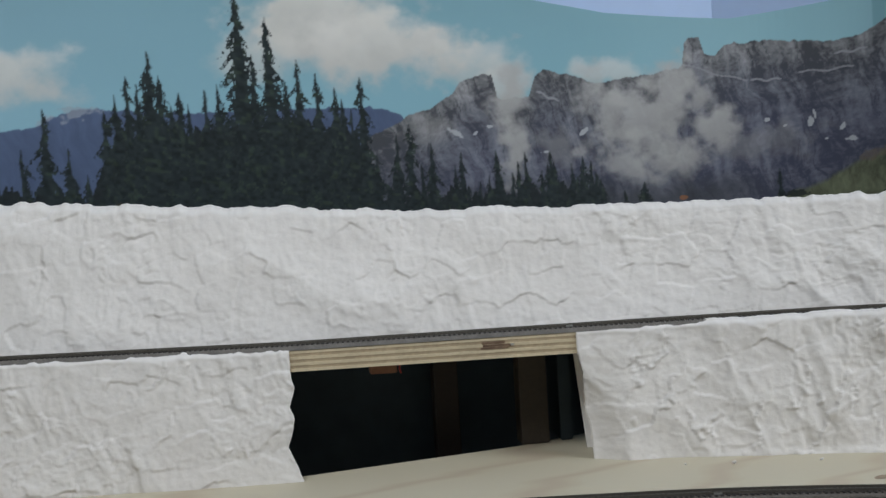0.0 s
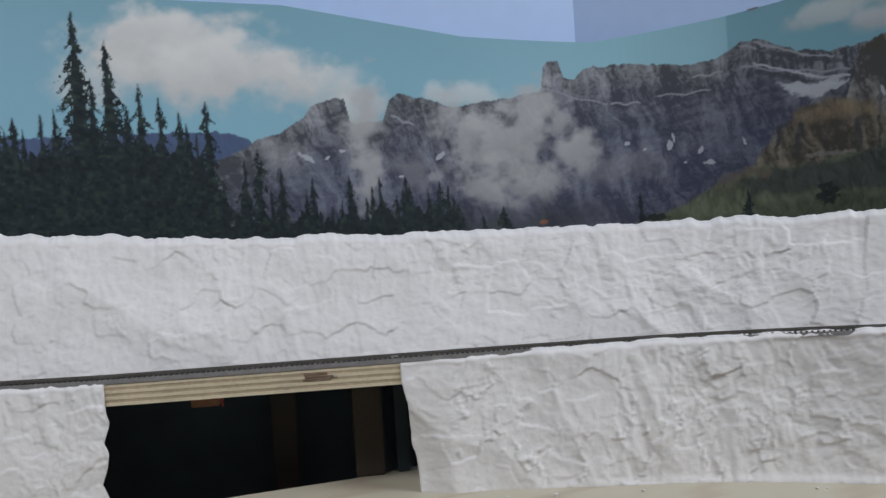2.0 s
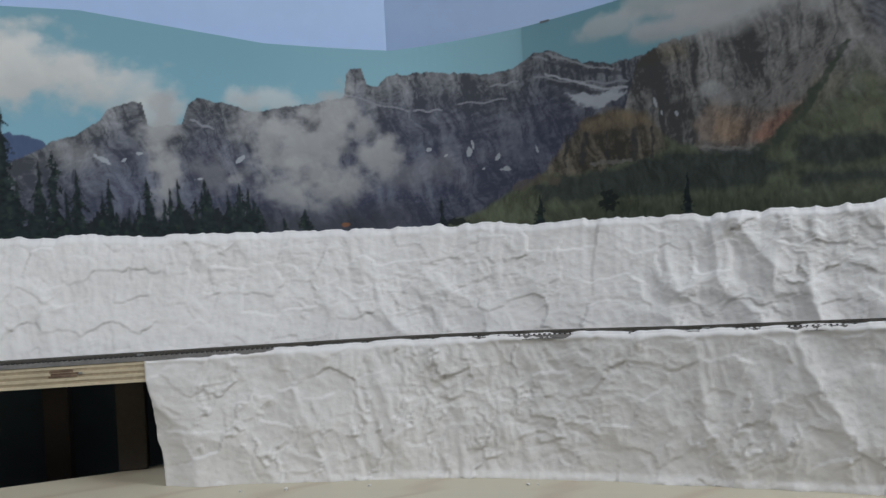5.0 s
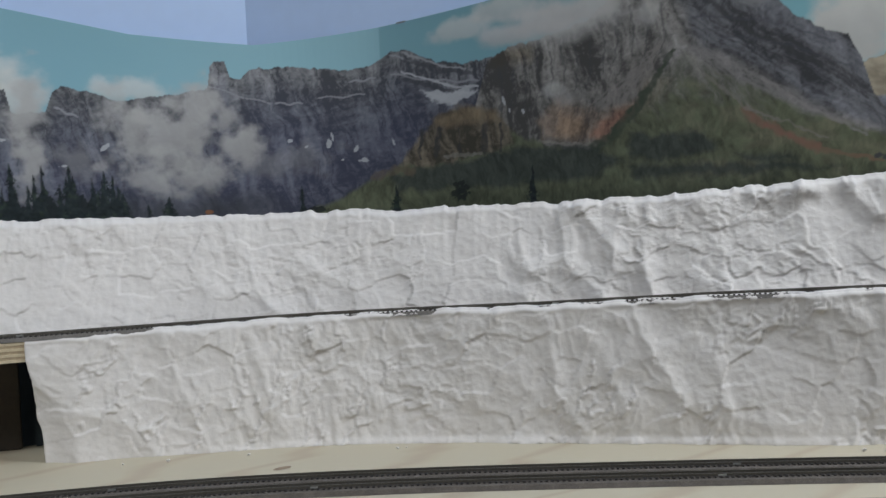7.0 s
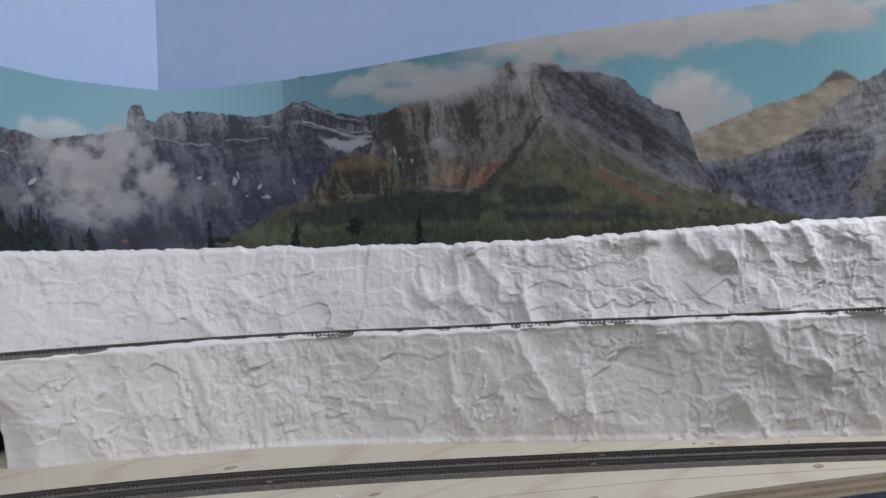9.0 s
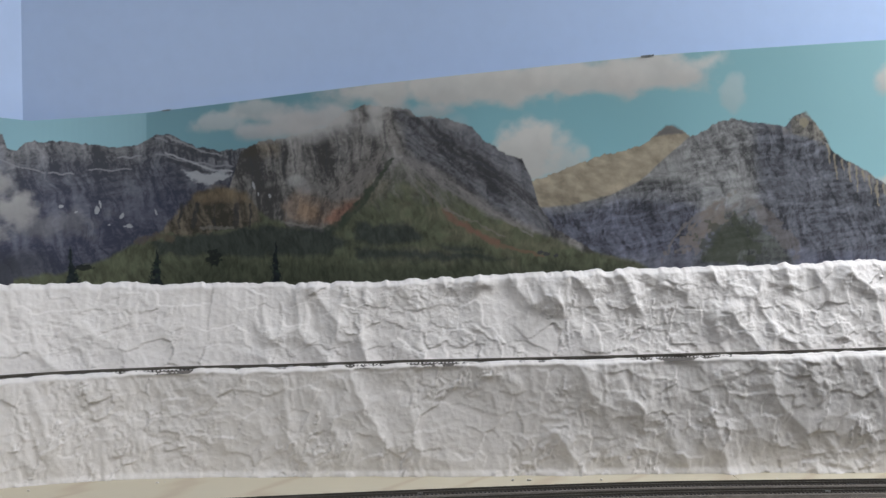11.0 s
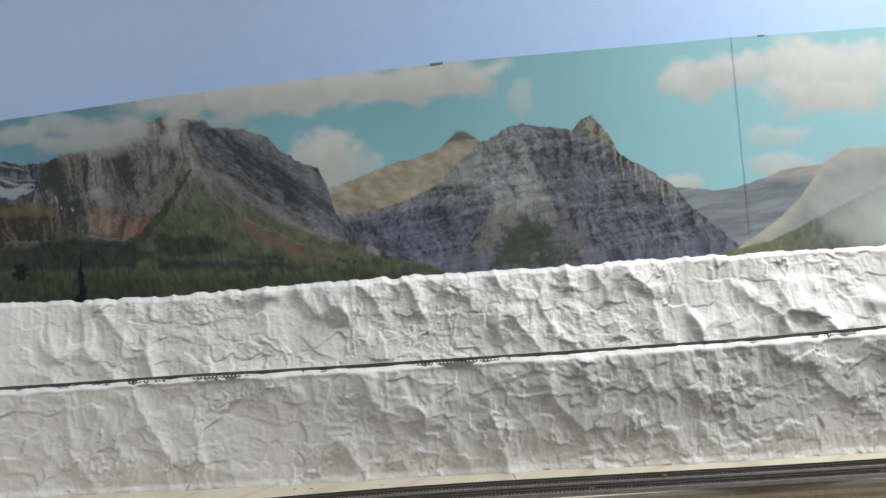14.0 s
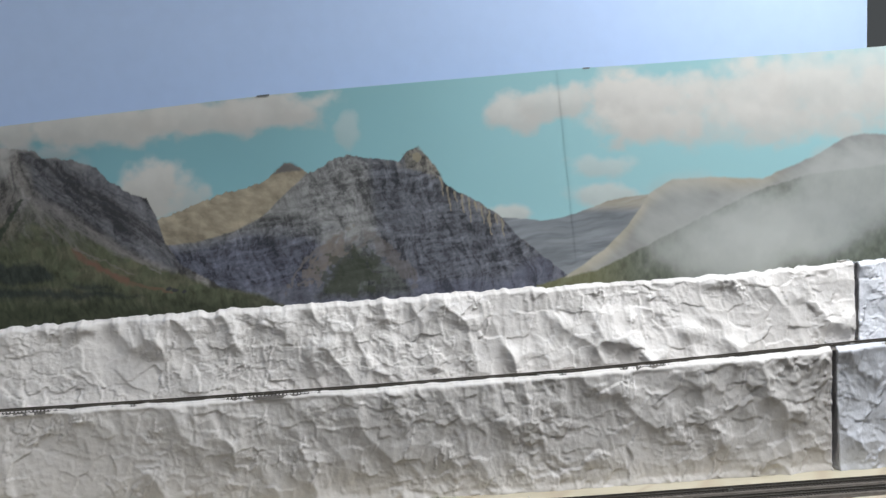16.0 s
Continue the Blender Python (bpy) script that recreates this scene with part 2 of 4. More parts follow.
PRINT = bpy.data.materials.new("mural_print")
PRINT.use_nodes = True
pb = PRINT.node_tree.nodes["Principled BSDF"]
pb.inputs["Roughness"].default_value = 0.5
pb.inputs["Specular IOR Level"].default_value = 0.22
pa = PRINT.node_tree.nodes.new("ShaderNodeVertexColor")
pa.layer_name = "print"
PRINT.node_tree.links.new(pa.outputs[0], pb.inputs["Base Color"])


class Print:
    """A landscape print, painted layer by layer on a grid of s (along the sheet) and z (height)."""

    def __init__(self, s, z):
        self.s, self.z = s, z
        self.c = np.zeros((*s.shape, 3))

    def lay(self, mask, colour):
        m = np.clip(mask, 0, 1)[..., None]
        self.c = self.c * (1 - m) + np.asarray(colour) * m

    def under(self, ridge, jag=0.004, freq=90, seed=1, soft=0.0015):
        r = np.array(ridge)
        line = np.interp(self.s, r[:, 0], r[:, 1], left=0, right=0)
        line = line + jag * (fbm(self.s * freq, self.s * 0 + seed, seed, 4, 0.6) - 0.5)
        return np.clip((line - self.z) / soft, 0, 1), line

    def cloud(self, cs, cz, rs, rz, strength=1.0, ragged=1.2, seed=3, colour=(0.60, 0.58, 0.54), freq=26, core=0.45):
        pick = (np.abs(self.s[0] - cs) < 2.2 * rs)
        s, z = self.s[:, pick], self.z[:, pick]
        d = np.sqrt(((s - cs) / rs) ** 2 + ((z - cz) / rz) ** 2) + ragged * (fbm(s * freq, z * freq * 1.2, seed, 5) - 0.5)
        m = strength * step01(1.05, core, d)
        shade = np.array(colour) * (0.86 + 0.24 * step01(-0.8, 0.9, (z - cz) / rz + fbm(s * 40, z * 40, seed + 9) - 0.5))[..., None]
        m = m[..., None]
        self.c[:, pick] = self.c[:, pick] * (1 - m) + shade * m

    def blot(self, cs, cz, rs, rz, colour, turn=0.0, ragged=0.8, seed=5, strength=0.95, freq=120):
        reach = 2.0 * max(rs, rz)
        cols = np.abs(self.s[0] - cs) < reach
        rows = np.abs(self.z[:, np.argmin(np.abs(self.s[0] - cs))] - cz) < reach * 1.2
        box_ = np.ix_(rows, cols)
        s, z = self.s[box_], self.z[box_]
        c, n = math.cos(turn), math.sin(turn)
        a, b = (s - cs) * c + (z - cz) * n, -(s - cs) * n + (z - cz) * c
        d = np.sqrt((a / rs) ** 2 + (b / rz) ** 2) + ragged * (fbm(s * freq, z * freq, seed, 3) - 0.5)
        m = (strength * step01(1.05, 0.75, d))[..., None]
        self.c[box_] = self.c[box_] * (1 - m) + np.asarray(colour) * m

    def window(self, points, room):
        q = np.array(points)
        cols = (self.s[0] > q[:, 0].min() - room) & (self.s[0] < q[:, 0].max() + room)
        rows = (self.z.max(1) > q[:, 1].min() - room) & (self.z.min(1) < q[:, 1].max() + room)
        return np.ix_(rows, cols)

    def far(self, s, z, a, b):
        """Distance to the line from a to b, and how far along it."""
        ds, dz = b[0] - a[0], b[1] - a[1]
        f = np.clip(((s - a[0]) * ds + (z - a[1]) * dz) / (ds * ds + dz * dz), 0, 1)
        return np.hypot(s - a[0] - f * ds, z - a[1] - f * dz), f

    def area(self, outline, colour, soft=0.004, strength=1.0, ragged=0.010, freq=60, tex=None, seed=7, mask=None):
        """A patch of the photo inside an outline, with an uneven edge; tex: brightness over the whole sheet."""
        w = self.window(outline, 0.03)
        if w[0].size == 0 or w[1].size == 0:
            return
        s, z = self.s[w], self.z[w]
        s, z = s + ragged * (fbm(s * freq, z * freq, seed, 4, 0.6) - 0.5), z + ragged * (fbm(s * freq + 9, z * freq, seed + 1, 4, 0.6) - 0.5)
        inside, dist = np.zeros(s.shape, bool), np.full(s.shape, 9.0)
        for a, b in zip(outline, outline[1:] + outline[:1]):
            dist = np.minimum(dist, self.far(s, z, a, b)[0])
            if a[1] != b[1]:
                inside ^= ((a[1] > z) != (b[1] > z)) & (s < (b[0] - a[0]) * (z - a[1]) / (b[1] - a[1]) + a[0])
        m = strength * np.clip(0.5 + np.where(inside, dist, -dist) / soft, 0, 1)
        if mask is not None:
            m = m * mask[w]
        m = m[..., None]
        ink = np.asarray(colour) * (tex[w][..., None] if tex is not None else 1.0)
        self.c[w] = self.c[w] * (1 - m) + ink * m

    def stroke(self, line, w0, w1, colour, strength=0.8, ragged=0.006, freq=110, seed=9, soft=0.5, mask=None):
        """A band along a line, w0 wide at its start and w1 at its end."""
        w = self.window(line, 2.5 * max(w0, w1) + ragged)
        if w[0].size == 0 or w[1].size == 0:
            return
        s, z = self.s[w], self.z[w]
        s, z = s + ragged * (fbm(s * freq, z * freq, seed, 3, 0.6) - 0.5), z + ragged * (fbm(s * freq + 5, z * freq, seed + 1, 3, 0.6) - 0.5)
        m, n = np.zeros(s.shape), len(line) - 1
        for k in range(n):
            d, f = self.far(s, z, line[k], line[k + 1])
            m = np.maximum(m, step01(1.0, 1.0 - soft, d / (w0 + (w1 - w0) * (k + f) / n)))
        m = strength * m * (0.65 + 0.7 * fbm(s * 150, z * 150, seed + 2, 2))
        if mask is not None:
            m = m * mask[w]
        m = np.clip(m, 0, 1)[..., None]
        self.c[w] = self.c[w] * (1 - m) + np.asarray(colour) * m

    def conifer(self, cs, tip, foot, half, seed, colour=(0.012, 0.018, 0.019), lean=-0.02):
        cols = np.abs(self.s[0] - cs) < half * 1.6
        s, z = self.s[:, cols], self.z[:, cols]
        h = np.clip((tip - z) / (tip - foot), 0, 1)
        ds = s - cs - lean * (z - tip)
        side = np.where(ds > 0, 1.0, 7.0)
        whorl = vnoise(z * 150 + np.abs(ds) * 170, side * 3.0 + seed * 1.7, seed)
        fine = vnoise(s * 380 + z * 120, z * 380 - s * 120, seed + 5)
        w = 1.15 * half * h**0.85 * (0.20 + 1.6 * whorl**1.5 * (0.35 + 1.0 * fine)) + 0.0009
        m = np.clip((w - np.abs(ds)) / 0.0014, 0, 1) * (z < tip)
        m *= 1 - 0.5 * (fine > 0.74) * (np.abs(ds) > 0.45 * half * h)
        tint = np.array(colour) * (0.4 + 1.3 * vnoise(s * 190 + z * 60, z * 260, seed + 2))[..., None]
        tint = tint + np.array((0.012, 0.02, 0.008)) * step01(0.6, 0.95, vnoise(s * 160, z * 210 + s * 40, seed + 3))[..., None]
        m = m[..., None]
        self.c[:, cols] = self.c[:, cols] * (1 - m) + tint * m


RANGE_A = [(1.024, .306), (1.072, .329), (1.108, .342), (1.128, .354), (1.137, .368), (1.149, .370), (1.165, .375), (1.174, .373), (1.180, .347), (1.21, .346),
           (1.217, .349), (1.225, .370), (1.235, .378), (1.255, .374), (1.282, .368), (1.292, .362), (1.331, .365), (1.366, .370), (1.406, .378), (1.41, .405),
           (1.416, .411), (1.428, .409), (1.434, .391), (1.445, .389), (1.458, .4), (1.494, .404), (1.537, .400), (1.578, .396), (1.615, .400), (1.638, .414),
           (1.654, .415), (1.679, .405), (1.7, .396), (1.735, .39), (1.80, .395), (1.86, .38)]
PEAK_B = [(1.735, .29), (1.752, .34), (1.770, .390), (1.80, .402), (1.84, .406), (1.9, .42), (1.93, .44), (1.957, .449), (1.988, .445), (2.02, .441), (2.031, .432), (2.05, .432), (2.073, .427),
          (2.105, .416), (2.123, .398), (2.152, .38), (2.172, .374), (2.183, .351), (2.195, .313), (2.213, .285), (2.27, .25), (2.33, .235), (2.4, .2)]
PEAK_C = [(2.15, .33), (2.187, .345), (2.237, .363), (2.275, .377), (2.328, .39), (2.355, .412), (2.366, .417), (2.381, .411), (2.392, .401), (2.411, .411),
          (2.43, .423), (2.448, .426), (2.471, .421), (2.516, .416), (2.527, .429), (2.539, .433), (2.55, .425), (2.567, .402), (2.575, .385), (2.591, .374),
          (2.622, .358), (2.652, .338), (2.675, .311), (2.699, .291), (2.737, .258), (2.78, .22)]
TAN_FOOT = [(2.15, .306), (2.19, .307), (2.236, .31), (2.289, .324), (2.327, .342), (2.365, .378), (2.392, .401), (2.42, .5), (3.3, .5)]
GREEN = [(1.44, .21), (1.521, .221), (1.563, .239), (1.613, .26), (1.654, .283), (1.68, .308), (1.70, .325), (1.72, .333), (1.745, .336), (1.77, .325), (1.80, .303),
         (1.84, .286), (1.905, .278), (1.935, .299), (1.968, .337), (2.007, .375), (2.043, .352), (2.099, .317), (2.169, .286), (2.238, .26), (2.327, .240), (2.40, .2)]
FAR_D = [(2.62, .33), (2.647, .336), (2.679, .333), (2.71, .329), (2.742, .333), (2.806, .355), (2.86, .362), (2.9, .3)]
HILL_D = [(2.74, .25), (2.757, .261), (2.797, .288), (2.83, .318), (2.862, .364), (2.894, .382), (2.943, .384), (3.024, .38), (3.065, .397), (3.106, .413), (3.147, .436),
          (3.172, .44), (3.26, .43)]
HILL_E = [(2.70, .24), (2.725, .247), (2.789, .26), (2.861, .293), (2.943, .331), (3.024, .366), (3.09, .384), (3.26, .40)]
TALL_TREES = [(0.762, .345), (0.773, .362), (0.795, .372), (0.817, .380), (0.845, .350), (0.875, .37), (0.912, .40), (0.945, .37), (0.640, .33), (0.682, .31), (0.704, .349), (0.726, .309), (0.743, .282), (0.785, .38), (0.807, .405), (0.836, .362), (0.862, .364), (0.898, .468),
              (0.928, .439), (0.958, .394), (0.978, .379), (0.997, .364), (1.004, .351), (1.025, .374), (1.039, .29), (1.062, .31), (1.076, .322), (1.1, .3),
              (1.134, .289), (1.174, .290), (1.208, .286), (1.238, .286), (1.263, .271), (1.287, .273), (1.327, .237), (1.352, .246), (1.516, .253), (1.638, .248), (1.824, .262)]


def paint(s, z):
    p = Print(s, z)
    t = np.clip((s - 0.6) / 2.4, 0, 1)[..., None]
    sky = np.array((0.228, 0.398, 0.478)) * (1 - t) + np.array((0.215, 0.470, 0.500)) * t
    sky = sky * (1.15 - 0.35 * np.clip((z - 0.3) / 0.25, 0, 1))[..., None] * (0.97 + 0.06 * fbm(s * 6, z * 9, 2))[..., None]
    sky = sky * (1 - 0.12 * step01(1.6245, 1.6250, s) * step01(2.05, 1.80, s))[..., None] + np.array((0.05, 0.05, 0.05)) * (step01(1.25, 1.5, s) * step01(1.6250, 1.6245, s))[..., None]
    pale = (0.6 * step01(2.1, 2.9, s))[..., None]
    sky = sky * (1 - pale) + np.array((0.385, 0.60, 0.62)) * pale
    # brighter towards the right: lamp light missing there is put into the sky colour
    sky = sky * (1 + 0.13 * step01(1.9, 2.3, s))[..., None]
    p.c[:] = sky
    # clouds
    white = (0.66, 0.64, 0.595)
    for cs, cz, rs, rz, k, n in ((0.98, .44, .10, .045, .95, 1), (1.06, .405, .11, .040, .95, 2), (0.93, .40, .08, .035, .6, 3), (0.66, .385, .10, .032, .8, 4),
                                 (1.16, .385, .06, .03, .55, 5), (1.19, .375, .03, .035, .7, 6), (1.31, .372, .05, .02, .6, 7),
                                 (1.74, .428, .05, .016, .6, 8), (1.79, .445, .05, .018, .65, 9), (1.97, .468, .085, .032, .9, 10), (2.12, .472, .14, .032, .95, 11),
                                 (2.25, .478, .15, .03, .95, 12), (2.34, .487, .10, .034, .95, 13), (2.18, .385, .06, .04, .95, 14), (2.23, .375, .03, .03, .7, 15),
                                 (2.447, .458, .016, .026, .4, 16), (2.67, .475, .06, .028, .9, 17), (2.72, .49, .06, .03, .9, 18), (2.84, .49, .11, .045, 1, 19),
                                 (2.86, .455, .10, .035, .95, 20), (2.80, .40, .05, .02, .55, 21), (2.99, .50, .10, .05, .9, 22), (3.12, .50, .13, .055, .85, 23),
                                 (3.05, .455, .14, .035, .8, 24), (3.14, .50, .22, .08, .65, 27), (2.93, .47, .12, .05, .5, 28), (2.66, .337, .04, .015, .8, 25), (2.80, .362, .05, .02, .7, 26)):
        p.cloud(cs, cz, rs, rz, k, 1.25, n, white)
    # grain, streaks and gullies shared by all the rock
    sw = s + 0.022 * (fbm(s * 24 + z * 7, z * 24 - s * 9, 14, 4) - 0.5)
    zw = z + 0.016 * (fbm(s * 19 - z * 8, z * 27 + s * 6, 15, 4) - 0.5)
    streak = fbm(sw * 140 + zw * 38, zw * 24 - sw * 7, 11, 5, 0.6) * 0.6 + fbm(sw * 37 - zw * 21, zw * 52 + sw * 17, 12, 5, 0.6) * 0.4
    strata = fbm(sw * 15 + zw * 30, zw * 190 - sw * 32, 21, 4)
    grain = fbm(sw * 230 + zw * 90, zw * 230 - sw * 90, 31, 4, 0.65)
    ribs = np.abs(2 * fbm(sw * 34 + zw * 10, zw * 9 - sw * 3, 41, 4, 0.55) - 1)
    gully = step01(0.16, 0.0, np.abs(fbm(sw * 60 + zw * 24, zw * 12, 45, 4, 0.6) - 0.5) * 3)
    rock = np.clip(0.40 + 1.3 * (ribs - 0.25) + 1.1 * (streak - 0.5) + 0.45 * (strata - 0.5) + 0.8 * (grain - 0.5) - 0.35 * gully, 0, 1.3)[..., None]
    # far blue mountains
    m, _ = p.under([(0.4, .33), (0.665, .329), (0.696, .332), (0.718, .343), (0.745, .348), (0.764, .347), (0.827, .342), (1.033, .342), (1.057, .338), (1.076, .328), (1.12, .3)], .006, 120, 2)
    p.lay(m, np.array((0.075, 0.105, 0.185)) * (0.7 + 0.6 * streak)[..., None])
    p.blot(0.735, .343, .03, .006, (0.3, 0.33, 0.38), 0.2, 1.6, 4, 0.6)
    # first range
    m, line = p.under(RANGE_A, .006, 130, 3)
    deep = np.clip((line - z) / 0.10, 0, 1)[..., None]
    body = np.array((0.145, 0.150, 0.165)) * (0.40 + 1.25 * rock) * (1 - 0.35 * deep) + np.array((0.09, 0.08, 0.062)) * step01(0.06, 0.0, line - z)[..., None] * rock
    body = body * np.array((1, 1, 1)) + np.array((0.01, 0.012, 0.04)) * deep
    p.lay(m, body)
    for a, b, c, d, w in ((1.41, .378, 1.48, .357, .0014), (1.49, .357, 1.52, .356, .001), (1.545, .362, 1.60, .363, .0013), (1.585, .38, 1.615, .382, .0012),
                          (1.64, .385, 1.70, .371, .0015), (1.70, .372, 1.755, .366, .0015), (1.64, .408, 1.68, .396, .0013), (1.228, .352, 1.25, .342, .0012)):
        n = 14
        for k in range(n):
            f = k / (n - 1)
            p.blot(a + (c - a) * f, b + (d - b) * f + 0.0015 * math.sin(9 * f), 0.0035, w, (0.27, 0.27, 0.29), math.atan2(d - b, c - a), 0.5, k, 0.75)
    for cs, cz, rs, rz, turn in ((1.130, .310, .011, .004, -0.6), (1.152, .309, .004, .002, .6), (1.168, .316, .004, .002, 0), (1.279, .305, .009, .003, .7), (1.234, .285, .006, .002, 0),
                                 (1.525, .302, .004, .002, .5), (1.553, .304, .004, .007, .0), (1.558, .312, .002, .006, .2), (1.587, .296, .006, .003, .9), (1.597, .281, .007, .004, 0),
                                 (1.57, .283, .003, .002, 0), (1.637, .302, .002, .007, .3), (1.70, .352, .02, .005, -.2), (1.735, .356, .017, .005, .2), (1.505, .31, .004, .003, 0)):
        p.blot(cs, cz, 0.85 * rs, 0.85 * rz, (0.42, 0.43, 0.45), turn, 1.5, 3, 0.9, 190)
    p.stroke([(1.654, .411), (1.68, .400), (1.709, .388), (1.74, .383)], .0022, .0014, (0.30, 0.30, 0.31), .8, .004)
    p.stroke([(1.652, .387), (1.685, .376), (1.719, .363), (1.755, .360)], .0018, .0022, (0.42, 0.42, 0.44), .85, .005)
    p.area([(1.676, .362), (1.70, .360), (1.73, .354), (1.757, .357), (1.74, .346), (1.717, .341), (1.695, .348)], (0.46, 0.47, 0.49), .003, .9, .012, 90)
    p.stroke([(1.66, .402), (1.70, .385), (1.75, .376)], .004, .003, (0.055, 0.057, 0.066), .7, .006)
    p.stroke([(1.655, .378), (1.69, .367), (1.72, .356)], .003, .003, (0.055, 0.057, 0.066), .7, .006)
    # valley mist in front of the range
    for cs, cz, rs, rz, k, n in ((1.192, .345, .022, .05, .85, 31), (1.197, .29, .02, .045, .8, 32), (1.305, .335, .04, .045, .75, 33), (1.36, .32, .06, .055, .8, 34),
                                 (1.40, .345, .04, .04, .75, 35), (1.44, .305, .035, .028, .8, 36), (1.33, .275, .06, .03, .7, 37), (1.39, .27, .05, .025, .65, 38),
                                 (1.10, .315, .03, .02, .35, 39), (1.50, .285, .08, .022, .25, 40), (1.25, .29, .03, .02, .3, 41)):
        p.cloud(cs, cz, 1.1 * rs, 1.1 * rz, k, 1.7, n, (0.43, 0.42, 0.405), 44, 0.15)
    lower = step01(0.262, 0.225, z + 0.03 * (fbm(s * 40, z * 30, 44) - 0.5)) * step01(1.05, 1.2, s) * step01(1.55, 1.42, s)
    p.lay(0.8 * lower, np.array((0.04, 0.042, 0.05)) * (0.4 + 1.2 * streak)[..., None])
    p.blot(1.40, .225, .006, .003, (0.3, 0.12, 0.04), 0, 1.0, 8, 0.7)
    # third peak with its pale shoulder, and the far ridge
    m, _ = p.under(FAR_D, .003, 100, 6)
    p.lay(m, np.array((0.24, 0.26, 0.28)) * (0.6 + 0.8 * strata)[..., None] + np.array((0.18, 0.13, 0.05)) * step01(.335, .35, z)[..., None])
    m, line = p.under(PEAK_C, .006, 150, 7)
    east = step01(-0.02, 0.02, s - 2.46 - 0.35 * (0.42 - z) + 0.02 * (streak - 0.5))[..., None]
    c_tone = np.clip(0.55 + 1.7 * (streak - 0.5) + 0.55 * (strata - 0.5)  + 0.7 * (grain - 0.5) - 0.4 * gully * step01(2.44, 2.5, s) + 0.25 * (ribs - 0.25), 0, 1.3)[..., None]
    c_rock = (np.array((0.275, 0.275, 0.270)) * (1 - east) + np.array((0.150, 0.156, 0.175)) * east) * (0.35 + 1.15 * c_tone)
    c_rock = c_rock + np.array((0.16, 0.12, 0.06)) * (step01(0.035, 0.0, line - z) * step01(2.47, 2.56, s) * step01(0.45, 0.65, streak))[..., None]
    foot = step01(0.325, 0.27, z + 0.05 * (fbm(s * 30, z * 30, 52) - 0.5))[..., None]
    c_rock = c_rock * (1 - 0.8 * foot) + np.array((0.135, 0.142, 0.190)) * (0.4 + c_tone) * 0.8 * foot
    p.lay(m, c_rock)
    tan = m * np.clip((z - np.interp(s, [q[0] for q in TAN_FOOT], [q[1] for q in TAN_FOOT]) + 0.004 * (streak - 0.5)) / 0.003, 0, 1)
    p.lay(tan * step01(2.40, 2.38, s), np.array((0.42, 0.36, 0.265)) * (0.35 + 1.1 * fbm(sw * 60 + zw * 60, zw * 60 - sw * 20, 54, 5, 0.6))[..., None])
    tone = np.clip(0.55 + 1.3 * (streak - 0.5) + 0.8 * (strata - 0.5) + 0.9 * (grain - 0.5) - 0.25 * gully, 0.15, 1.3) * 1.6
    p.area([(2.40, .402), (2.43, .420), (2.455, .425), (2.482, .412), (2.474, .345), (2.43, .332), (2.385, .345)], (0.268, 0.268, 0.266), .012, .75, .014, 50, tone, 3, m)
    p.area([(2.475, .415), (2.56, .395), (2.60, .365), (2.66, .325), (2.71, .285), (2.66, .25), (2.50, .25), (2.478, .33)], (0.150, 0.156, 0.178), .012, .8, .014, 50, tone, 4, m)
    p.area([(2.19, .305), (2.24, .306), (2.29, .322), (2.34, .332), (2.40, .322), (2.41, .295), (2.37, .25), (2.28, .235), (2.2, .26)], (0.125, 0.132, 0.172), .014, .85, .014, 40, tone, 5, m)
    p.area([(2.29, .325), (2.34, .345), (2.40, .342), (2.44, .325), (2.40, .312), (2.33, .318)], (0.225, 0.228, 0.235), .010, .7, .012, 50, tone, 6, m)
    for k, (a, b, w) in enumerate(((2.437, 2.375, .004), (2.45, 2.40, .006), (2.425, 2.36, .004), (2.465, 2.425, .004))):
        p.stroke([(a, .318 - .004 * k), ((a + b) / 2 - .006, .288), (b, .248)], w, .6 * w, (0.215, 0.190, 0.172), .65, .012, 80, 11 + k, .8, m)
    p.area([(2.445, .306), (2.468, .298), (2.51, .262), (2.53, .235), (2.40, .235), (2.425, .27)], (0.088, 0.096, 0.078), .010, .8, .014, 60, tone, 8, m)
    for k in range(11):
        a = 2.562 + 0.0092 * k
        top = float(np.interp(a, [q[0] for q in PEAK_C], [q[1] for q in PEAK_C])) - 0.004
        p.stroke([(a, top), (a + .003, top - .014 - .009 * (k % 3))], .0022, .0012, (0.36, 0.31, 0.225), .75, .005, 120, 20 + k, .6, m)
    for k in range(16):
        a = 2.40 + 0.0185 * k
        p.stroke([(a, .375 - .05 * abs(a - 2.47)), (a + .006, .345 - .06 * abs(a - 2.47))], .0014, .0010, (0.095, 0.098, 0.112), .3, .008, 100, 40 + k, .8, m)
    p.stroke([(2.54, .408), (2.557, .401), (2.572, .391)], .0016, .0012, (0.45, 0.44, 0.42), .8, .003)
    p.area([(2.525, .405), (2.522, .424), (2.531, .431), (2.54, .434), (2.549, .426), (2.566, .403), (2.572, .392), (2.545, .400)], (0.205, 0.190, 0.160), .003, .8, .006, 120, tone, 9)
    p.area([(2.345, .402), (2.358, .416), (2.372, .416), (2.386, .406), (2.37, .405)], (0.105, 0.105, 0.118), .004, .8, .006, 90)
    p.blot(2.41, .285, .05, .012, (0.24, 0.20, 0.165), 0.7, 2.2, 7, 0.6)
    p.blot(2.50, .285, .04, .01, (0.19, 0.165, 0.15), -0.8, 2.2, 27, 0.5)
    p.blot(2.45, .262, .04, .03, (0.06, 0.07, 0.045), 0.2, 1.6, 9, 0.7)
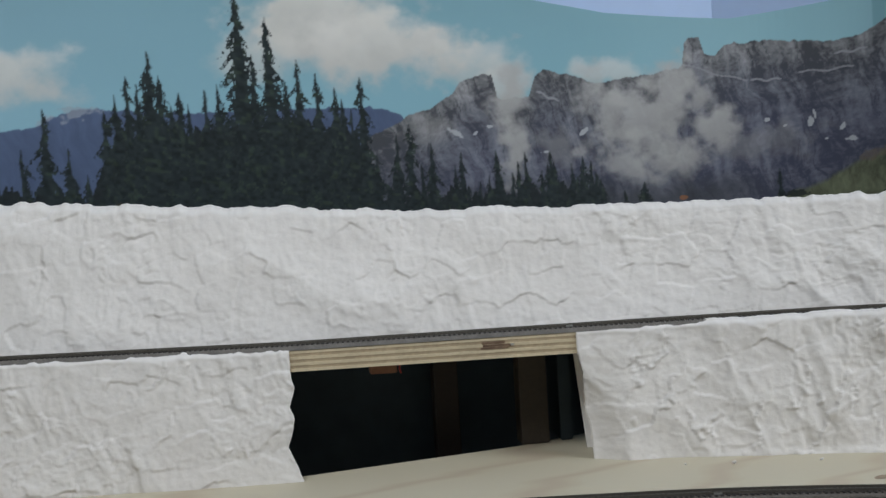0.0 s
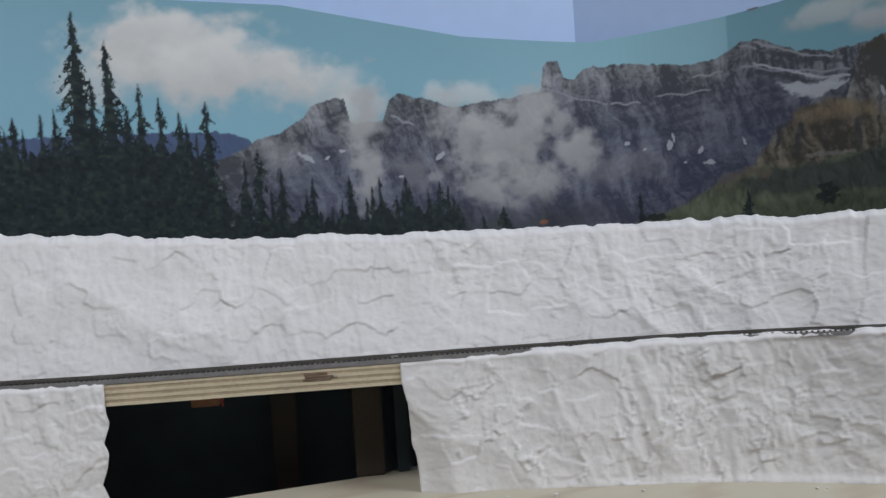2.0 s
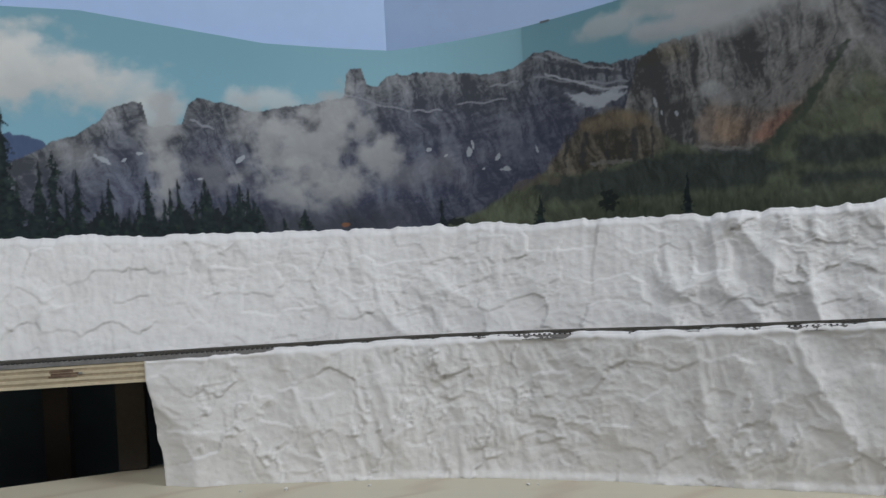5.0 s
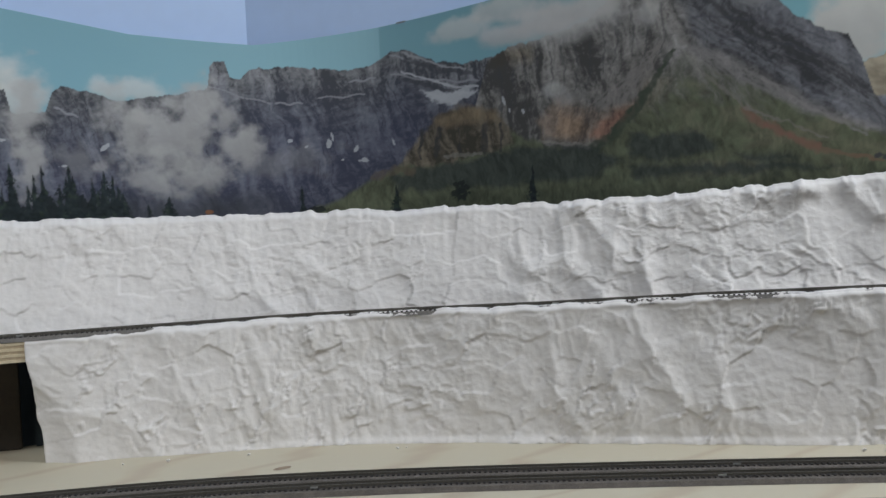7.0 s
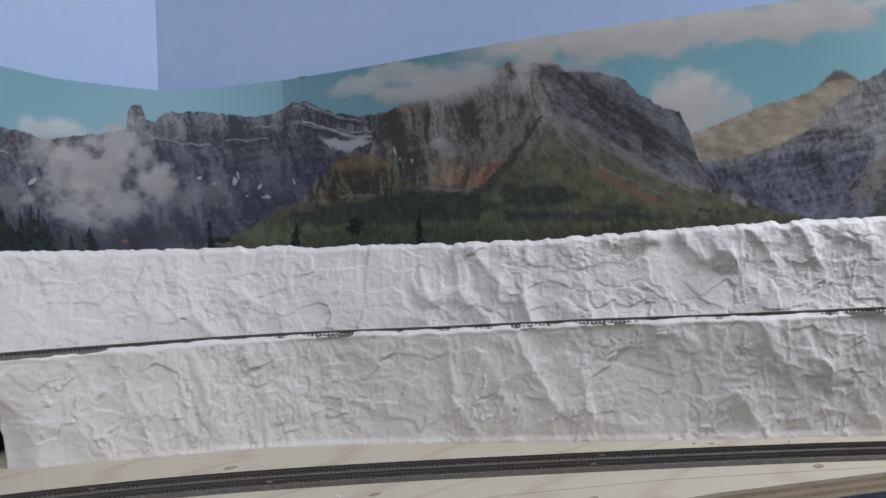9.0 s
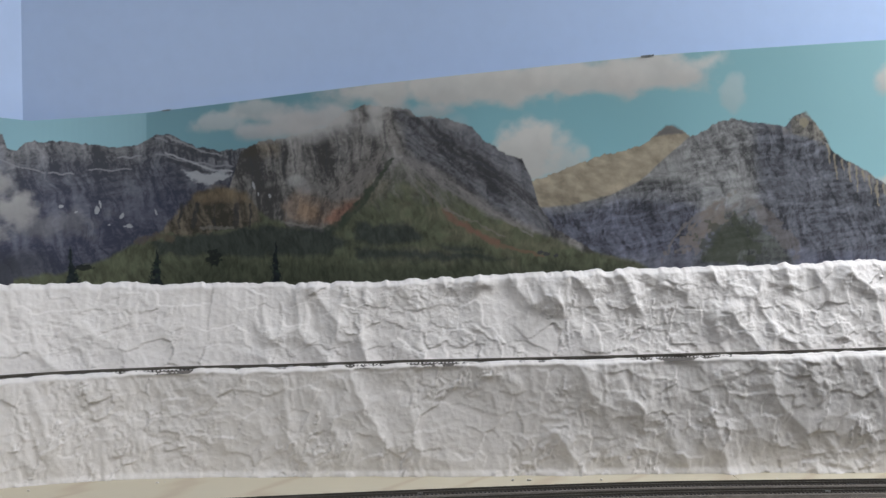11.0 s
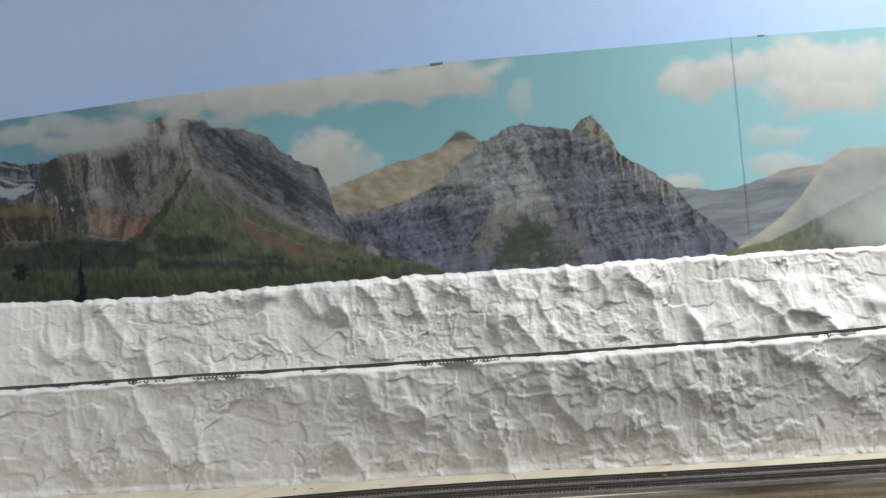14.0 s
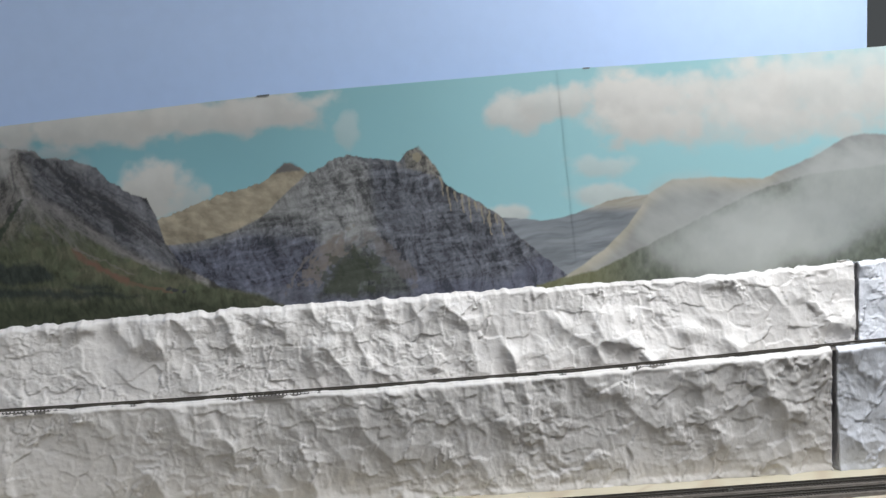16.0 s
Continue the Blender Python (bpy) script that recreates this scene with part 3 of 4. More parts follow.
    p.blot(2.537, .421, .008, .006, (0.33, 0.29, 0.2), 0, 1.5, 11, 0.8)
    # second peak: gullied cliffs, scree that fans out from its top, woods and meadows below
    m, line = p.under(PEAK_B, .006, 140, 8, 0.0022)
    fan = (sw - 1.985) / (0.50 - zw) + 0.5 * (zw - 0.35)
    scree = fbm(fan * 17 + zw * 21, zw * 30 - fan * 3, 61, 5, 0.6)
    flute = fbm(sw * 75 + 0.25 * zw * 75, zw * 13, 62, 4, 0.6)
    slab = fbm(sw * 26 + zw * 38, zw * 95 + sw * 70, 63, 4, 0.6)
    cliff = np.clip(0.55 + 1.9 * (flute - 0.5) + 0.7 * (grain - 0.5) + 0.3 * (strata - 0.5), 0.2, 1.5) * 1.5
    loose = np.clip(0.6 + 1.7 * (scree - 0.5) + 0.6 * (grain - 0.5), 0.25, 1.4) * 1.45
    east = np.clip(0.55 + 1.5 * (slab - 0.5) + 0.8 * (flute - 0.5) + 0.6 * (grain - 0.5), 0.2, 1.4) * 1.5
    p.lay(m, np.array((0.225, 0.213, 0.198)) * cliff[..., None])
    p.area([(1.995, .46), (2.107, .46), (2.18, .40), (2.20, .313), (2.225, .27), (2.15, .295), (2.08, .345), (2.02, .375)], (0.150, 0.152, 0.168), .012, .9, .012, 50, east, 3, m)
    p.stroke([(2.02, .408), (2.09, .396), (2.16, .368)], .0025, .002, (0.065, 0.067, 0.080), .5, .008, 70, 5, .8, m)
    p.stroke([(2.05, .385), (2.12, .365), (2.18, .335)], .0025, .002, (0.065, 0.067, 0.080), .5, .008, 70, 6, .8, m)
    p.area([(1.99, .376), (2.03, .374), (2.11, .322), (2.20, .268), (2.13, .268), (2.06, .295), (2.0, .335)], (0.225, 0.213, 0.205), .014, .8, .014, 50, loose, 4, m)
    p.area([(1.90, .335), (1.95, .375), (1.99, .385), (1.965, .335), (1.94, .312)], (0.215, 0.200, 0.182), .012, .8, .012, 50, loose, 5, m)
    for k in range(9):
        f = k / 8
        p.stroke([(1.988 - .004 * f, .384), (1.970 - .030 * f, .350 - .004 * f), (1.948 - .075 * f, .314 - .006 * f)], .0014, .0030, (0.235, 0.215, 0.200), .5, .008, 90, 70 + k, .9, m)
        p.stroke([(2.015 + .010 * f, .375), (2.045 + .035 * f, .342), (2.075 + .105 * f, .300 - .024 * f)], .0014, .0032, (0.245, 0.232, 0.225), .5, .008, 90, 80 + k, .9, m)
    for k in range(13):
        a = 1.785 + .0165 * k
        top = float(np.interp(a, [q[0] for q in PEAK_B], [q[1] for q in PEAK_B]))
        p.stroke([(a, top - .02), (a + .004, top - .05), (a - .002, top - .075)], .0030, .0014, (0.062, 0.062, 0.064), .55, .010, 80, 90 + k, .8, m)
    p.area([(1.775, .396), (1.80, .402), (1.83, .400), (1.828, .384), (1.80, .376), (1.775, .382)], (0.235, 0.195, 0.140), .014, .7, .014, 80, cliff, 6, m)
    # scree pan, orange to rust
    p.area([(1.835, .312), (1.862, .336), (1.905, .320), (1.94, .318), (1.968, .340), (1.95, .308), (1.922, .283), (1.88, .282), (1.84, .290)], (0.235, 0.180, 0.140), .010, .85, .012, 60, loose, 7)
    p.area([(1.862, .318), (1.89, .312), (1.90, .296), (1.88, .288), (1.858, .296)], (0.300, 0.205, 0.135), .012, .75, .014, 60, loose, 8)
    p.area([(1.912, .304), (1.945, .318), (1.958, .325), (1.942, .302), (1.92, .286), (1.90, .286)], (0.250, 0.130, 0.090), .008, .85, .012, 60, loose, 9)
    p.stroke([(1.835, .288), (1.87, .283), (1.905, .279)], .0020, .0024, (0.30, 0.275, 0.24), .6, .006)
    for cs, cz, rs, rz in ((1.79, .338, .0022, .007), (1.815, .325, .002, .0035), (1.797, .328, .0015, .003)):
        p.blot(cs, cz, rs, rz, (0.45, 0.45, 0.46), .3, 1.3, 13, .85, 90)
    # green slopes
    m, line = p.under(GREEN, .010, 60, 9, 0.006)
    wood = fbm(sw * 210 + zw * 40, zw * 95 - sw * 20, 81, 5, 0.62)
    patch = fbm(sw * 22 + zw * 22, zw * 46 - sw * 14, 82, 5)
    leaf = np.clip(0.35 + 1.0 * wood + 0.5 * (patch - 0.5), 0.2, 1.5) * 1.15
    top = step01(0.300, 0.350, z + 0.09 * (scree - 0.5)) * step01(1.9, 1.95, s)
    p.lay(m * (1 - 0.7 * top), np.array((0.118, 0.130, 0.078)) * leaf[..., None])
    p.lay(0.55 * m * step01(0.50, 0.66, patch) * step01(1.95, 2.05, s), np.array((0.150, 0.138, 0.092)) * leaf[..., None])
    p.area([(1.955, .338), (1.975, .352), (1.995, .345), (1.985, .325), (1.96, .312)], (0.200, 0.180, 0.135), .012, .6, .014, 60, loose, 10)
    p.stroke([(1.998, .374), (1.974, .342), (1.950, .312), (1.925, .288), (1.905, .277)], .0035, .0100, (0.050, 0.064, 0.042), .85, .008, 90, 11, .6)
    for outline, k in (([(1.948, .288), (1.985, .284), (2.03, .284), (2.038, .266), (1.99, .256), (1.945, .262)], 1), ([(1.63, .262), (1.69, .268), (1.75, .276), (1.81, .284), (1.90, .278), (1.935, .262), (1.90, .244), (1.75, .238), (1.64, .240)], 2),
                       ([(1.94, .252), (2.04, .250), (2.12, .247), (2.16, .240), (2.06, .236), (1.95, .238)], 3), ([(2.06, .262), (2.11, .258), (2.12, .250), (2.07, .252)], 4)):
        p.area(outline, (0.045, 0.054, 0.048), .008, .85, .016, 70, leaf, 20 + k)
    p.lay(m * 0.6 * step01(0.246, 0.222, z + 0.012 * (wood - 0.5)) * step01(1.6, 1.7, s), np.array((0.062, 0.072, 0.045)) * leaf[..., None])
    # rust-coloured and pale scree on the east slope
    p.stroke([(2.068, .303), (2.096, .284), (2.118, .271), (2.138, .261)], .006, .007, (0.235, 0.125, 0.090), .8, .012, 80, 12, .8)
    p.stroke([(2.13, .264), (2.165, .252), (2.20, .243)], .004, .003, (0.215, 0.130, 0.085), .7, .010, 80, 13, .8)
    p.stroke([(2.088, .337), (2.128, .306), (2.186, .272)], .0030, .0026, (0.270, 0.252, 0.242), .75, .007, 90, 14, .8)
    p.stroke([(2.03, .345), (2.07, .308), (2.15, .270)], .0030, .0020, (0.250, 0.225, 0.205), .55, .008, 90, 15, .8)
    for cs, cz, r in ((2.196, .249, .005), (2.206, .247, .006), (2.217, .245, .004)):
        p.blot(cs, cz, r, .6 * r, (0.055, 0.055, 0.065), .2, 1.4, 17, .85, 150)
    # the banded butte
    p.area([(1.645, .272), (1.66, .290), (1.682, .312), (1.70, .330), (1.735, .338), (1.775, .330), (1.80, .306), (1.80, .288), (1.74, .276), (1.69, .268)], (0.160, 0.132, 0.096), .005, .92, .010, 70, cliff, 31)
    p.area([(1.695, .326), (1.73, .338), (1.775, .331), (1.785, .318), (1.74, .318), (1.70, .314)], (0.215, 0.160, 0.098), .008, .75, .010, 70, leaf, 32)
    for a, b, w in ((1.678, 1.672, .004), (1.700, 1.694, .006), (1.728, 1.727, .002), (1.764, 1.760, .007), (1.786, 1.783, .003)):
        p.stroke([(a, .312), (b, .280)], w, .7 * w, (0.042, 0.040, 0.040), .8, .008, 90, 33, .7)
    p.stroke([(1.705, .281), (1.73, .279), (1.755, .281)], .003, .003, (0.235, 0.220, 0.195), .6, .008)
    p.stroke([(1.61, .258), (1.64, .268), (1.66, .262)], .006, .008, (0.130, 0.100, 0.068), .6, .012)
    # cloud over the shoulder and the top
    for cs, cz, rs, rz, k, n in ((1.80, .415, .045, .014, .8, 71), (1.845, .425, .06, .020, .9, 72), (1.90, .432, .06, .022, .9, 76), (1.88, .412, .06, .016, .6, 77), (1.975, .440, .022, .016, .8, 73), (1.972, .418, .014, .018, .55, 78),
                                 (2.005, .446, .02, .010, .6, 79), (1.857, .345, .020, .010, .5, 74), (1.87, .333, .018, .010, .35, 70), (2.05, .436, .03, .010, .55, 75), (2.085, .420, .02, .012, .25, 69)):
        p.cloud(cs, cz, 1.15 * rs, 1.15 * rz, k, 0.9, n, (0.56, 0.545, 0.52), 34, 0.3)
    # misty hills by the last joint
    m, line = p.under(HILL_D, .004, 60, 14, 0.003)
    p.lay(m, np.array((0.31, 0.31, 0.295)) * (0.75 + 0.5 * fbm(s * 50 + z * 60, z * 50, 91, 4))[..., None] + np.array((0.15, 0.11, 0.04)) * step01(0.03, 0.0, line - z)[..., None] * step01(3.08, 3.0, s)[..., None])
    m, line = p.under(HILL_E, .004, 130, 15, 0.003)
    p.lay(m, np.array((0.130, 0.143, 0.110)) * (0.5 + 0.9 * fbm(s * 190, z * 110, 92, 3))[..., None] + np.array((0.06, 0.05, 0.0)) * step01(2.86, 2.76, s)[..., None])
    for cs, cz, rs, rz, k, n in ((3.08, .31, .14, .06, .8, 93), (3.0, .28, .12, .05, .7, 94), (2.92, .30, .10, .05, .45, 95), (3.16, .36, .10, .06, .75, 96), (2.90, .36, .06, .03, .4, 97)):
        p.cloud(cs, cz, 1.2 * rs, 1.2 * rz, k, 0.7, n, (0.50, 0.52, 0.495), 16)
    # woods in front
    for a, b, h, n in ((0.40, 0.760, .268, 1), (0.732, 1.035, .325, 2), (1.0, 1.31, .245, 3)):
        edge = h + 0.04 * (fbm(s * 90, s * 0 + n, 101 + n, 4, 0.65) - 0.5) - 0.08 * step01(a + 0.05, a, s) - 0.05 * step01(b - 0.03, b, s)
        mask = np.clip((edge - z + 0.006 * (fbm(s * 400, z * 400, 105, 2) - 0.5)) / 0.002, 0, 1) * (s > a) * (s < b)
        p.lay(mask, np.array((0.010, 0.0135, 0.0145)) * (0.45 + 1.5 * fbm(s * 160, z * 130, 106, 4))[..., None])
    rnd = random.Random(4)
    for n, (cs, tip) in enumerate(TALL_TREES):
        p.conifer(cs, tip, 0.20, 0.125 * (tip - 0.185) if cs < 1.3 else 0.011, n + 1)
    for n in range(64):
        cs = rnd.uniform(0.50, 1.30)
        big = 0.30 + 0.05 * rnd.random() if 0.77 < cs < 1.02 else 0.245 + 0.035 * rnd.random()
        p.conifer(cs, big, 0.20, rnd.uniform(0.009, 0.015), 60 + n)
    for k in range(9):
        p.blot(1.726 + .006 * math.sin(2.4 * k), .228 + .0022 * k, .0085 - .0005 * k, .0035, (0.014, 0.019, 0.015), .5 * math.sin(k * 1.7), 1.6, 19 + k, .9, 260)
    p.blot(1.535, .222, .016, .004, (0.012, 0.016, 0.014), 0, 1.3, 20, 0.9, 200)
    p.blot(0.775, .238, .007, .014, (0.10, 0.08, 0.035), 0, 1.4, 22, 0.6, 200)
    # blacks lifted: the haze of light on the glossy print, put into its colours
    return np.clip(p.c * 0.97 + np.array((0.005, 0.006, 0.007)), 0.004, 0.8)


mural = new("mural")
tagged(mural, "printed mountain landscape photo mural curved round the room corner", "mural")
JOINTS = [(0.43, 1.6245, 0.0), (1.6245, 2.746, 0.0003), (2.746, ms[-1], 0.0007)]
for first, last, proud in JOINTS:
    pick = (ms >= first - 0.0008) & (ms < last + 0.0014)
    v = np.linspace(0, 1, 300)[:, None]
    top = mural_top(ms[pick])[None, :]
    z = 0.195 + (top - 0.195) * v
    s = np.broadcast_to(ms[pick], z.shape)
    # the last joint leans a little
    lean = np.where(first > 2, 0.09 * (0.40 - z) * step01(first + 0.12, first, s), 0) + np.where((first > 1) & (last > 2), 0.09 * (0.40 - z) * step01(last - 0.12, last, s), 0)
    s = s + lean
    x, y = np.interp(s, ms, mline[:, 0]), np.interp(s, ms, mline[:, 1])
    nx, ny = np.interp(s, ms, mnormal[:, 0]), np.interp(s, ms, mnormal[:, 1])
    wave = 0.0006 * (fbm(s * 5, z * 5, 7) - 0.5) + proud
    xyz = np.stack([x + nx * wave, y + ny * wave, z], -1)
    ink = paint(s, z)
    foot = xyz[:1].copy()
    foot[..., 2] = 0.0
    grid_mesh("print_panel", np.concatenate([foot, xyz]), PRINT, mural, colours=np.concatenate([ink[:1], ink]))

# dark scraps of tape along the mural's top edge
for cs, long in ((2.335, 0.022), (2.775, 0.012), (1.655, 0.016)):
    k = int(np.argmin(np.abs(ms - cs)))
    bm = bmesh.new()
    ring = []
    for j in (k - int(long / 0.0028), k + int(long / 0.0028)):
        for dz, out in ((-0.0010, 0.0012), (0.0010, 0.0012), (0.0010, -0.001), (-0.0010, -0.001)):
            ring.append(bm.verts.new((mline[j, 0] + mnormal[j, 0] * out, mline[j, 1] + mnormal[j, 1] * out, float(mural_top(ms[j])) + dz)))
    for q in range(4):
        bm.faces.new((ring[q], ring[(q + 1) % 4], ring[4 + (q + 1) % 4], ring[4 + q]))
    bm.faces.new(ring[:4])
    bm.faces.new(ring[4:])
    bmesh.ops.recalc_face_normals(bm, faces=bm.faces[:])
    part("tape_scrap", bm, TAPE, mural, "scrap of dark tape at the print's top edge")

# ---------------------------------------------------------------- rock walls of plaster


def torn_lip(n, reach):
    """A torn edge along the middle contour of a noise: sharp on one side, fading over the other."""
    g = (n - 0.5) / reach
    return np.where(g > 0, np.clip(1 - g, 0, 1) ** 1.6, np.clip(1 + g * 9, 0, 1))


def relief(u, z, seed, wild, lower):
    """How far the carved plaster stands out, in metres. wild: 0 for smoothed plaster to 1 for deep scoops."""
    wu = u + 0.020 * (fbm(u * 22 + z * 9, z * 22 - u * 9, seed + 1, 5, 0.55) - 0.5)
    wz = z + 0.020 * (fbm(u * 22 - z * 7, z * 22 + u * 7, seed + 2, 5, 0.55) - 0.5)
    big = (fbm(u * 8, z * 9, seed + 3, 3) - 0.5) * 0.012
    # scooped hollows that lean, two sizes
    a = scoops(wu * 23 + wz * 9, wz * 14 - wu * 3, seed + 4)
    b = scoops(wu * 44 - wz * 8, wz * 26, seed + 7)
    bold = 0.25 + 1.0 * step01(0.36, 0.62, fbm(u * 9 + z * 5, z * 12, seed + 60, 3))
    hollow = bold * (np.minimum(a, 0.95) ** 2.6 * 0.0165 + np.minimum(b, 0.9) ** 2 * 0.0050)
    # torn lips, long and slanting, and short level ones
    jag = 0.012 * (fbm(u * 70 + z * 20, z * 70, seed + 28, 4, 0.65) - 0.5)
    n1, m1 = fbm((wu + jag) * 21 + wz * 13, wz * 17 - wu * 6, seed + 30, 4, 0.6), fbm(u * 24 - z * 12, z * 30, seed + 33, 2)
    n2, m2 = fbm((wu - jag) * 15 + wz * 6, (wz + jag) * 50 + wu * 11, seed + 36, 4, 0.6), fbm(u * 20 + 3.1, z * 26, seed + 38, 2)
    n3, m3 = fbm((wu + jag) * 44 - wz * 15, wz * 15, seed + 41, 4, 0.6), fbm(u * 22 + 7.7, z * 18, seed + 43, 2)
    slant = torn_lip(n1, 0.13) * step01(0.54, 0.68, m1)
    level = torn_lip(n2, 0.15) * step01(0.56, 0.70, m2)
    upright = torn_lip(n3, 0.11) * step01(0.54, 0.68, m3)
    # broken crumbs along the lips, smooth trowelled plaster between them
    still = 0.12 + 0.88 * step01(0.50, 0.64, fbm(u * 13 + z * 4, z * 14 - u * 3, seed + 80, 3))
    f, _ = facets(wu * 34 - wz * 6, wz * 42, seed + 11)
    f2, _ = facets(wu * 78 + wz * 20, wz * 100, seed + 17)
    f3, _ = facets(wu * 150 + wz * 60, wz * 150 - wu * 50, seed + 95)
    crumbs = (f2 * 0.0016 + f3 * 0.0010) * still
    f4, _ = facets(wu * 46 + wz * 26, wz * 130 + wu * 22, seed + 21)
    comb = f4 * 0.0022 * step01(0.52, 0.64, fbm(u * 14, z * 14, seed + 22, 2))
    gouge = (fbm(wu * 120 + wz * 30, wz * 18 - wu * 9, seed + 24, 3) - 0.5) * 0.0026 * step01(0.5, 0.62, fbm(u * 10, z * 8, seed + 25, 2))
    skin = (fbm(u * 170 + z * 60, z * 170 - u * 60, seed + 72, 3, 0.6) - 0.5) * 0.0009
    if lower:
        calm = big + hollow * 0.14 + slant * 0.0007 + upright * 0.0018 + f * 0.0013 + crumbs * 0.5 + gouge * 1.3 + skin - 0.003
        rough = big + hollow * 0.40 + slant * 0.0016 + level * 0.0010 + upright * 0.0026 + f * 0.0018 + crumbs * 0.9 + comb * 0.3 + gouge * 0.9 + skin - 0.004
    else:
        calm = big * 0.8 + hollow * 0.20 + slant * 0.0010 + f * 0.0017 + crumbs * 0.5 + gouge * 0.7 + skin - 0.001
        rough = big * 0.9 + hollow * 0.76 + slant * 0.0012 + upright * 0.0024 + f * 0.0018 + crumbs * 0.7 + comb * 0.3 + gouge * 0.9 + skin - 0.005
    return calm * (1 - wild) + rough * wild


def rock_wall(name, s0, s1, lower, label, material, seed=0, side0=0.0, side1=0.0, bulge0=0.0, lean0=0.0, crack=None):
    """A stretch of carved plaster along the plan line; side0 and side1: depth of its end faces."""
    pick = (S >= s0) & (S <= s1)
    s, q, n = S[pick], LINE[pick], NORMAL[pick]
    t0, t1 = np.array((-n[0, 1], n[0, 0])), np.array((-n[-1, 1], n[-1, 0]))
    cols_p, cols_n, cols_u, cols_back = [q], [n], [s], [np.zeros(len(s))]
    if side0:
        d = np.arange(side0, 0, -STEP)
        cols_p.insert(0, q[0] - n[0] * d[:, None])
        mix = step01(0.012, 0.0, d)[:, None]
        nn = -t0 * (1 - mix) + n[0] * mix
        cols_n.insert(0, nn / np.hypot(*nn.T)[:, None])
        cols_u.insert(0, s0 - d)
        cols_back.insert(0, d)
    if side1:
        d = np.arange(STEP, side1, STEP)
        cols_p.append(q[-1] - n[-1] * d[:, None])
        mix = step01(0.012, 0.0, d)[:, None]
        nn = t1 * (1 - mix) + n[-1] * mix
        cols_n.append(nn / np.hypot(*nn.T)[:, None])
        cols_u.append(s1 + d)
        cols_back.append(d)
    P, N, U, D = np.concatenate(cols_p), np.concatenate(cols_n), np.concatenate(cols_u), np.concatenate(cols_back)
    on_end = (D > 0)[None, :]
    T = np.broadcast_to(t0 if side0 else t1, P.shape)
    x = P[:, 0]
    rows = 96
    v = np.linspace(0, 1, rows)[:, None]
    u = U[None, :] + 0 * v
    zlow = np.zeros_like(x) if lower else track_z(x) - 0.006
    ragged = 0.005 * (fbm(U * 70, U * 0 + seed, seed + 50, 4, 0.6) - 0.5)
    zhigh = track_z(x) - 0.0014 + 0.0021 * step01(0.15, 0.40, x) + ragged * 0.7 if lower else crest_z(x) + 1.5 * ragged
    z = zlow + (zhigh - zlow) * v
    wild = np.interp(x, [0.15, 0.45, 0.75, 1.1], [0.05, 0.45, 0.85, 1.0] if lower else [0.05, 0.3, 0.8, 1.0])[None, :]
    out = relief(u, z, seed, wild + 0 * v, lower)
    out = out * (1 - 0.6 * step01(0.93, 1.0, v))
    if lower:
        by_bridge = step01(0.45, 0.22, x)[None, :]
        back = 0.007 * v + 0.001 * by_bridge * step01(0.35, 1.0, v) - 0.0022 * (1 - by_bridge) * step01(0.06, 0.0, v) + 0.006 * step01(0.96, 1.0, v)
    else:
        back = 0.040 + 0.032 * v + 0.006 * step01(0.94, 1.0, v) + 0 * u
    NB = np.concatenate([np.repeat(n[:1], len(cols_u[0]), 0) if side0 else n[:0], n, np.repeat(n[-1:], len(cols_u[-1]), 0) if side1 else n[:0]])
    base = np.where(on_end, -0.002, 0.0)
    px, py = P[:, 0] + N[:, 0] * (out + base) - NB[:, 0] * back, P[:, 1] + N[:, 1] * (out + base) - NB[:, 1] * back
    if bulge0:
        shift = bulge0 * np.interp(z, [0, 0.010, 0.020, 0.029, 0.032, 0.044, 0.053, 0.064, 0.067, 0.080, 0.094, 0.12], [1.5, 0.6, -0.4, -1.3, -1.1, 0.0, 0.3, -0.5, -0.3, 0.5, -0.2, -0.3])
        shift = (shift + 0.0012 * (vnoise(z * 160, z * 0, 8) - 0.5)) * step01(0.05, 0.0, np.maximum(s1 - U[None, :], 0))
        px, py = px + t1[0] * shift, py + t1[1] * shift
    if lean0:
        # its corner is rounded off
        turn = 0.012 * step01(0.035, 0.0, np.maximum(U[None, :] - s0, 0)) * step01(0.85, 0.3, v)
        px, py = px - NB[:, 0] * turn, py - NB[:, 1] * turn
        # the end leans over the opening towards its top
        shift = (lean0 * v**1.3 + 0.007 * (fbm(z * 50, z * 0, 9, 3) - 0.5)) * step01(0.05, 0.0, np.maximum(U[None, :] - s0, 0))
        px, py = px - t0[0] * shift, py - t0[1] * shift
    if crack:
        # the joint is not quite upright
        shift = crack[1] * (v - 0.5) * step01(0.08, 0.0, np.abs(U[None, :] - crack[0])) + 0.003 * (vnoise(z * 60, z * 0, 5) - 0.5) * step01(0.02, 0.0, np.abs(U[None, :] - crack[0]))
        px, py = px + T[:, 0] * shift, py + T[:, 1] * shift
    sheet = [np.stack([px[k], py[k], z[k]], -1) for k in range(rows)]
    # over the top, and down at the back
    last = sheet[-1]
    taper = step01(0.0, 0.05, np.maximum(s1 - U, 0)) if bulge0 else np.ones_like(U)
    # behind a scalloped end the plaster draws back from the opening
    inward = (t1 * 0.016 * step01(0.06, 0.0, np.maximum(s1 - U, 0))[:, None]) if bulge0 else 0.0
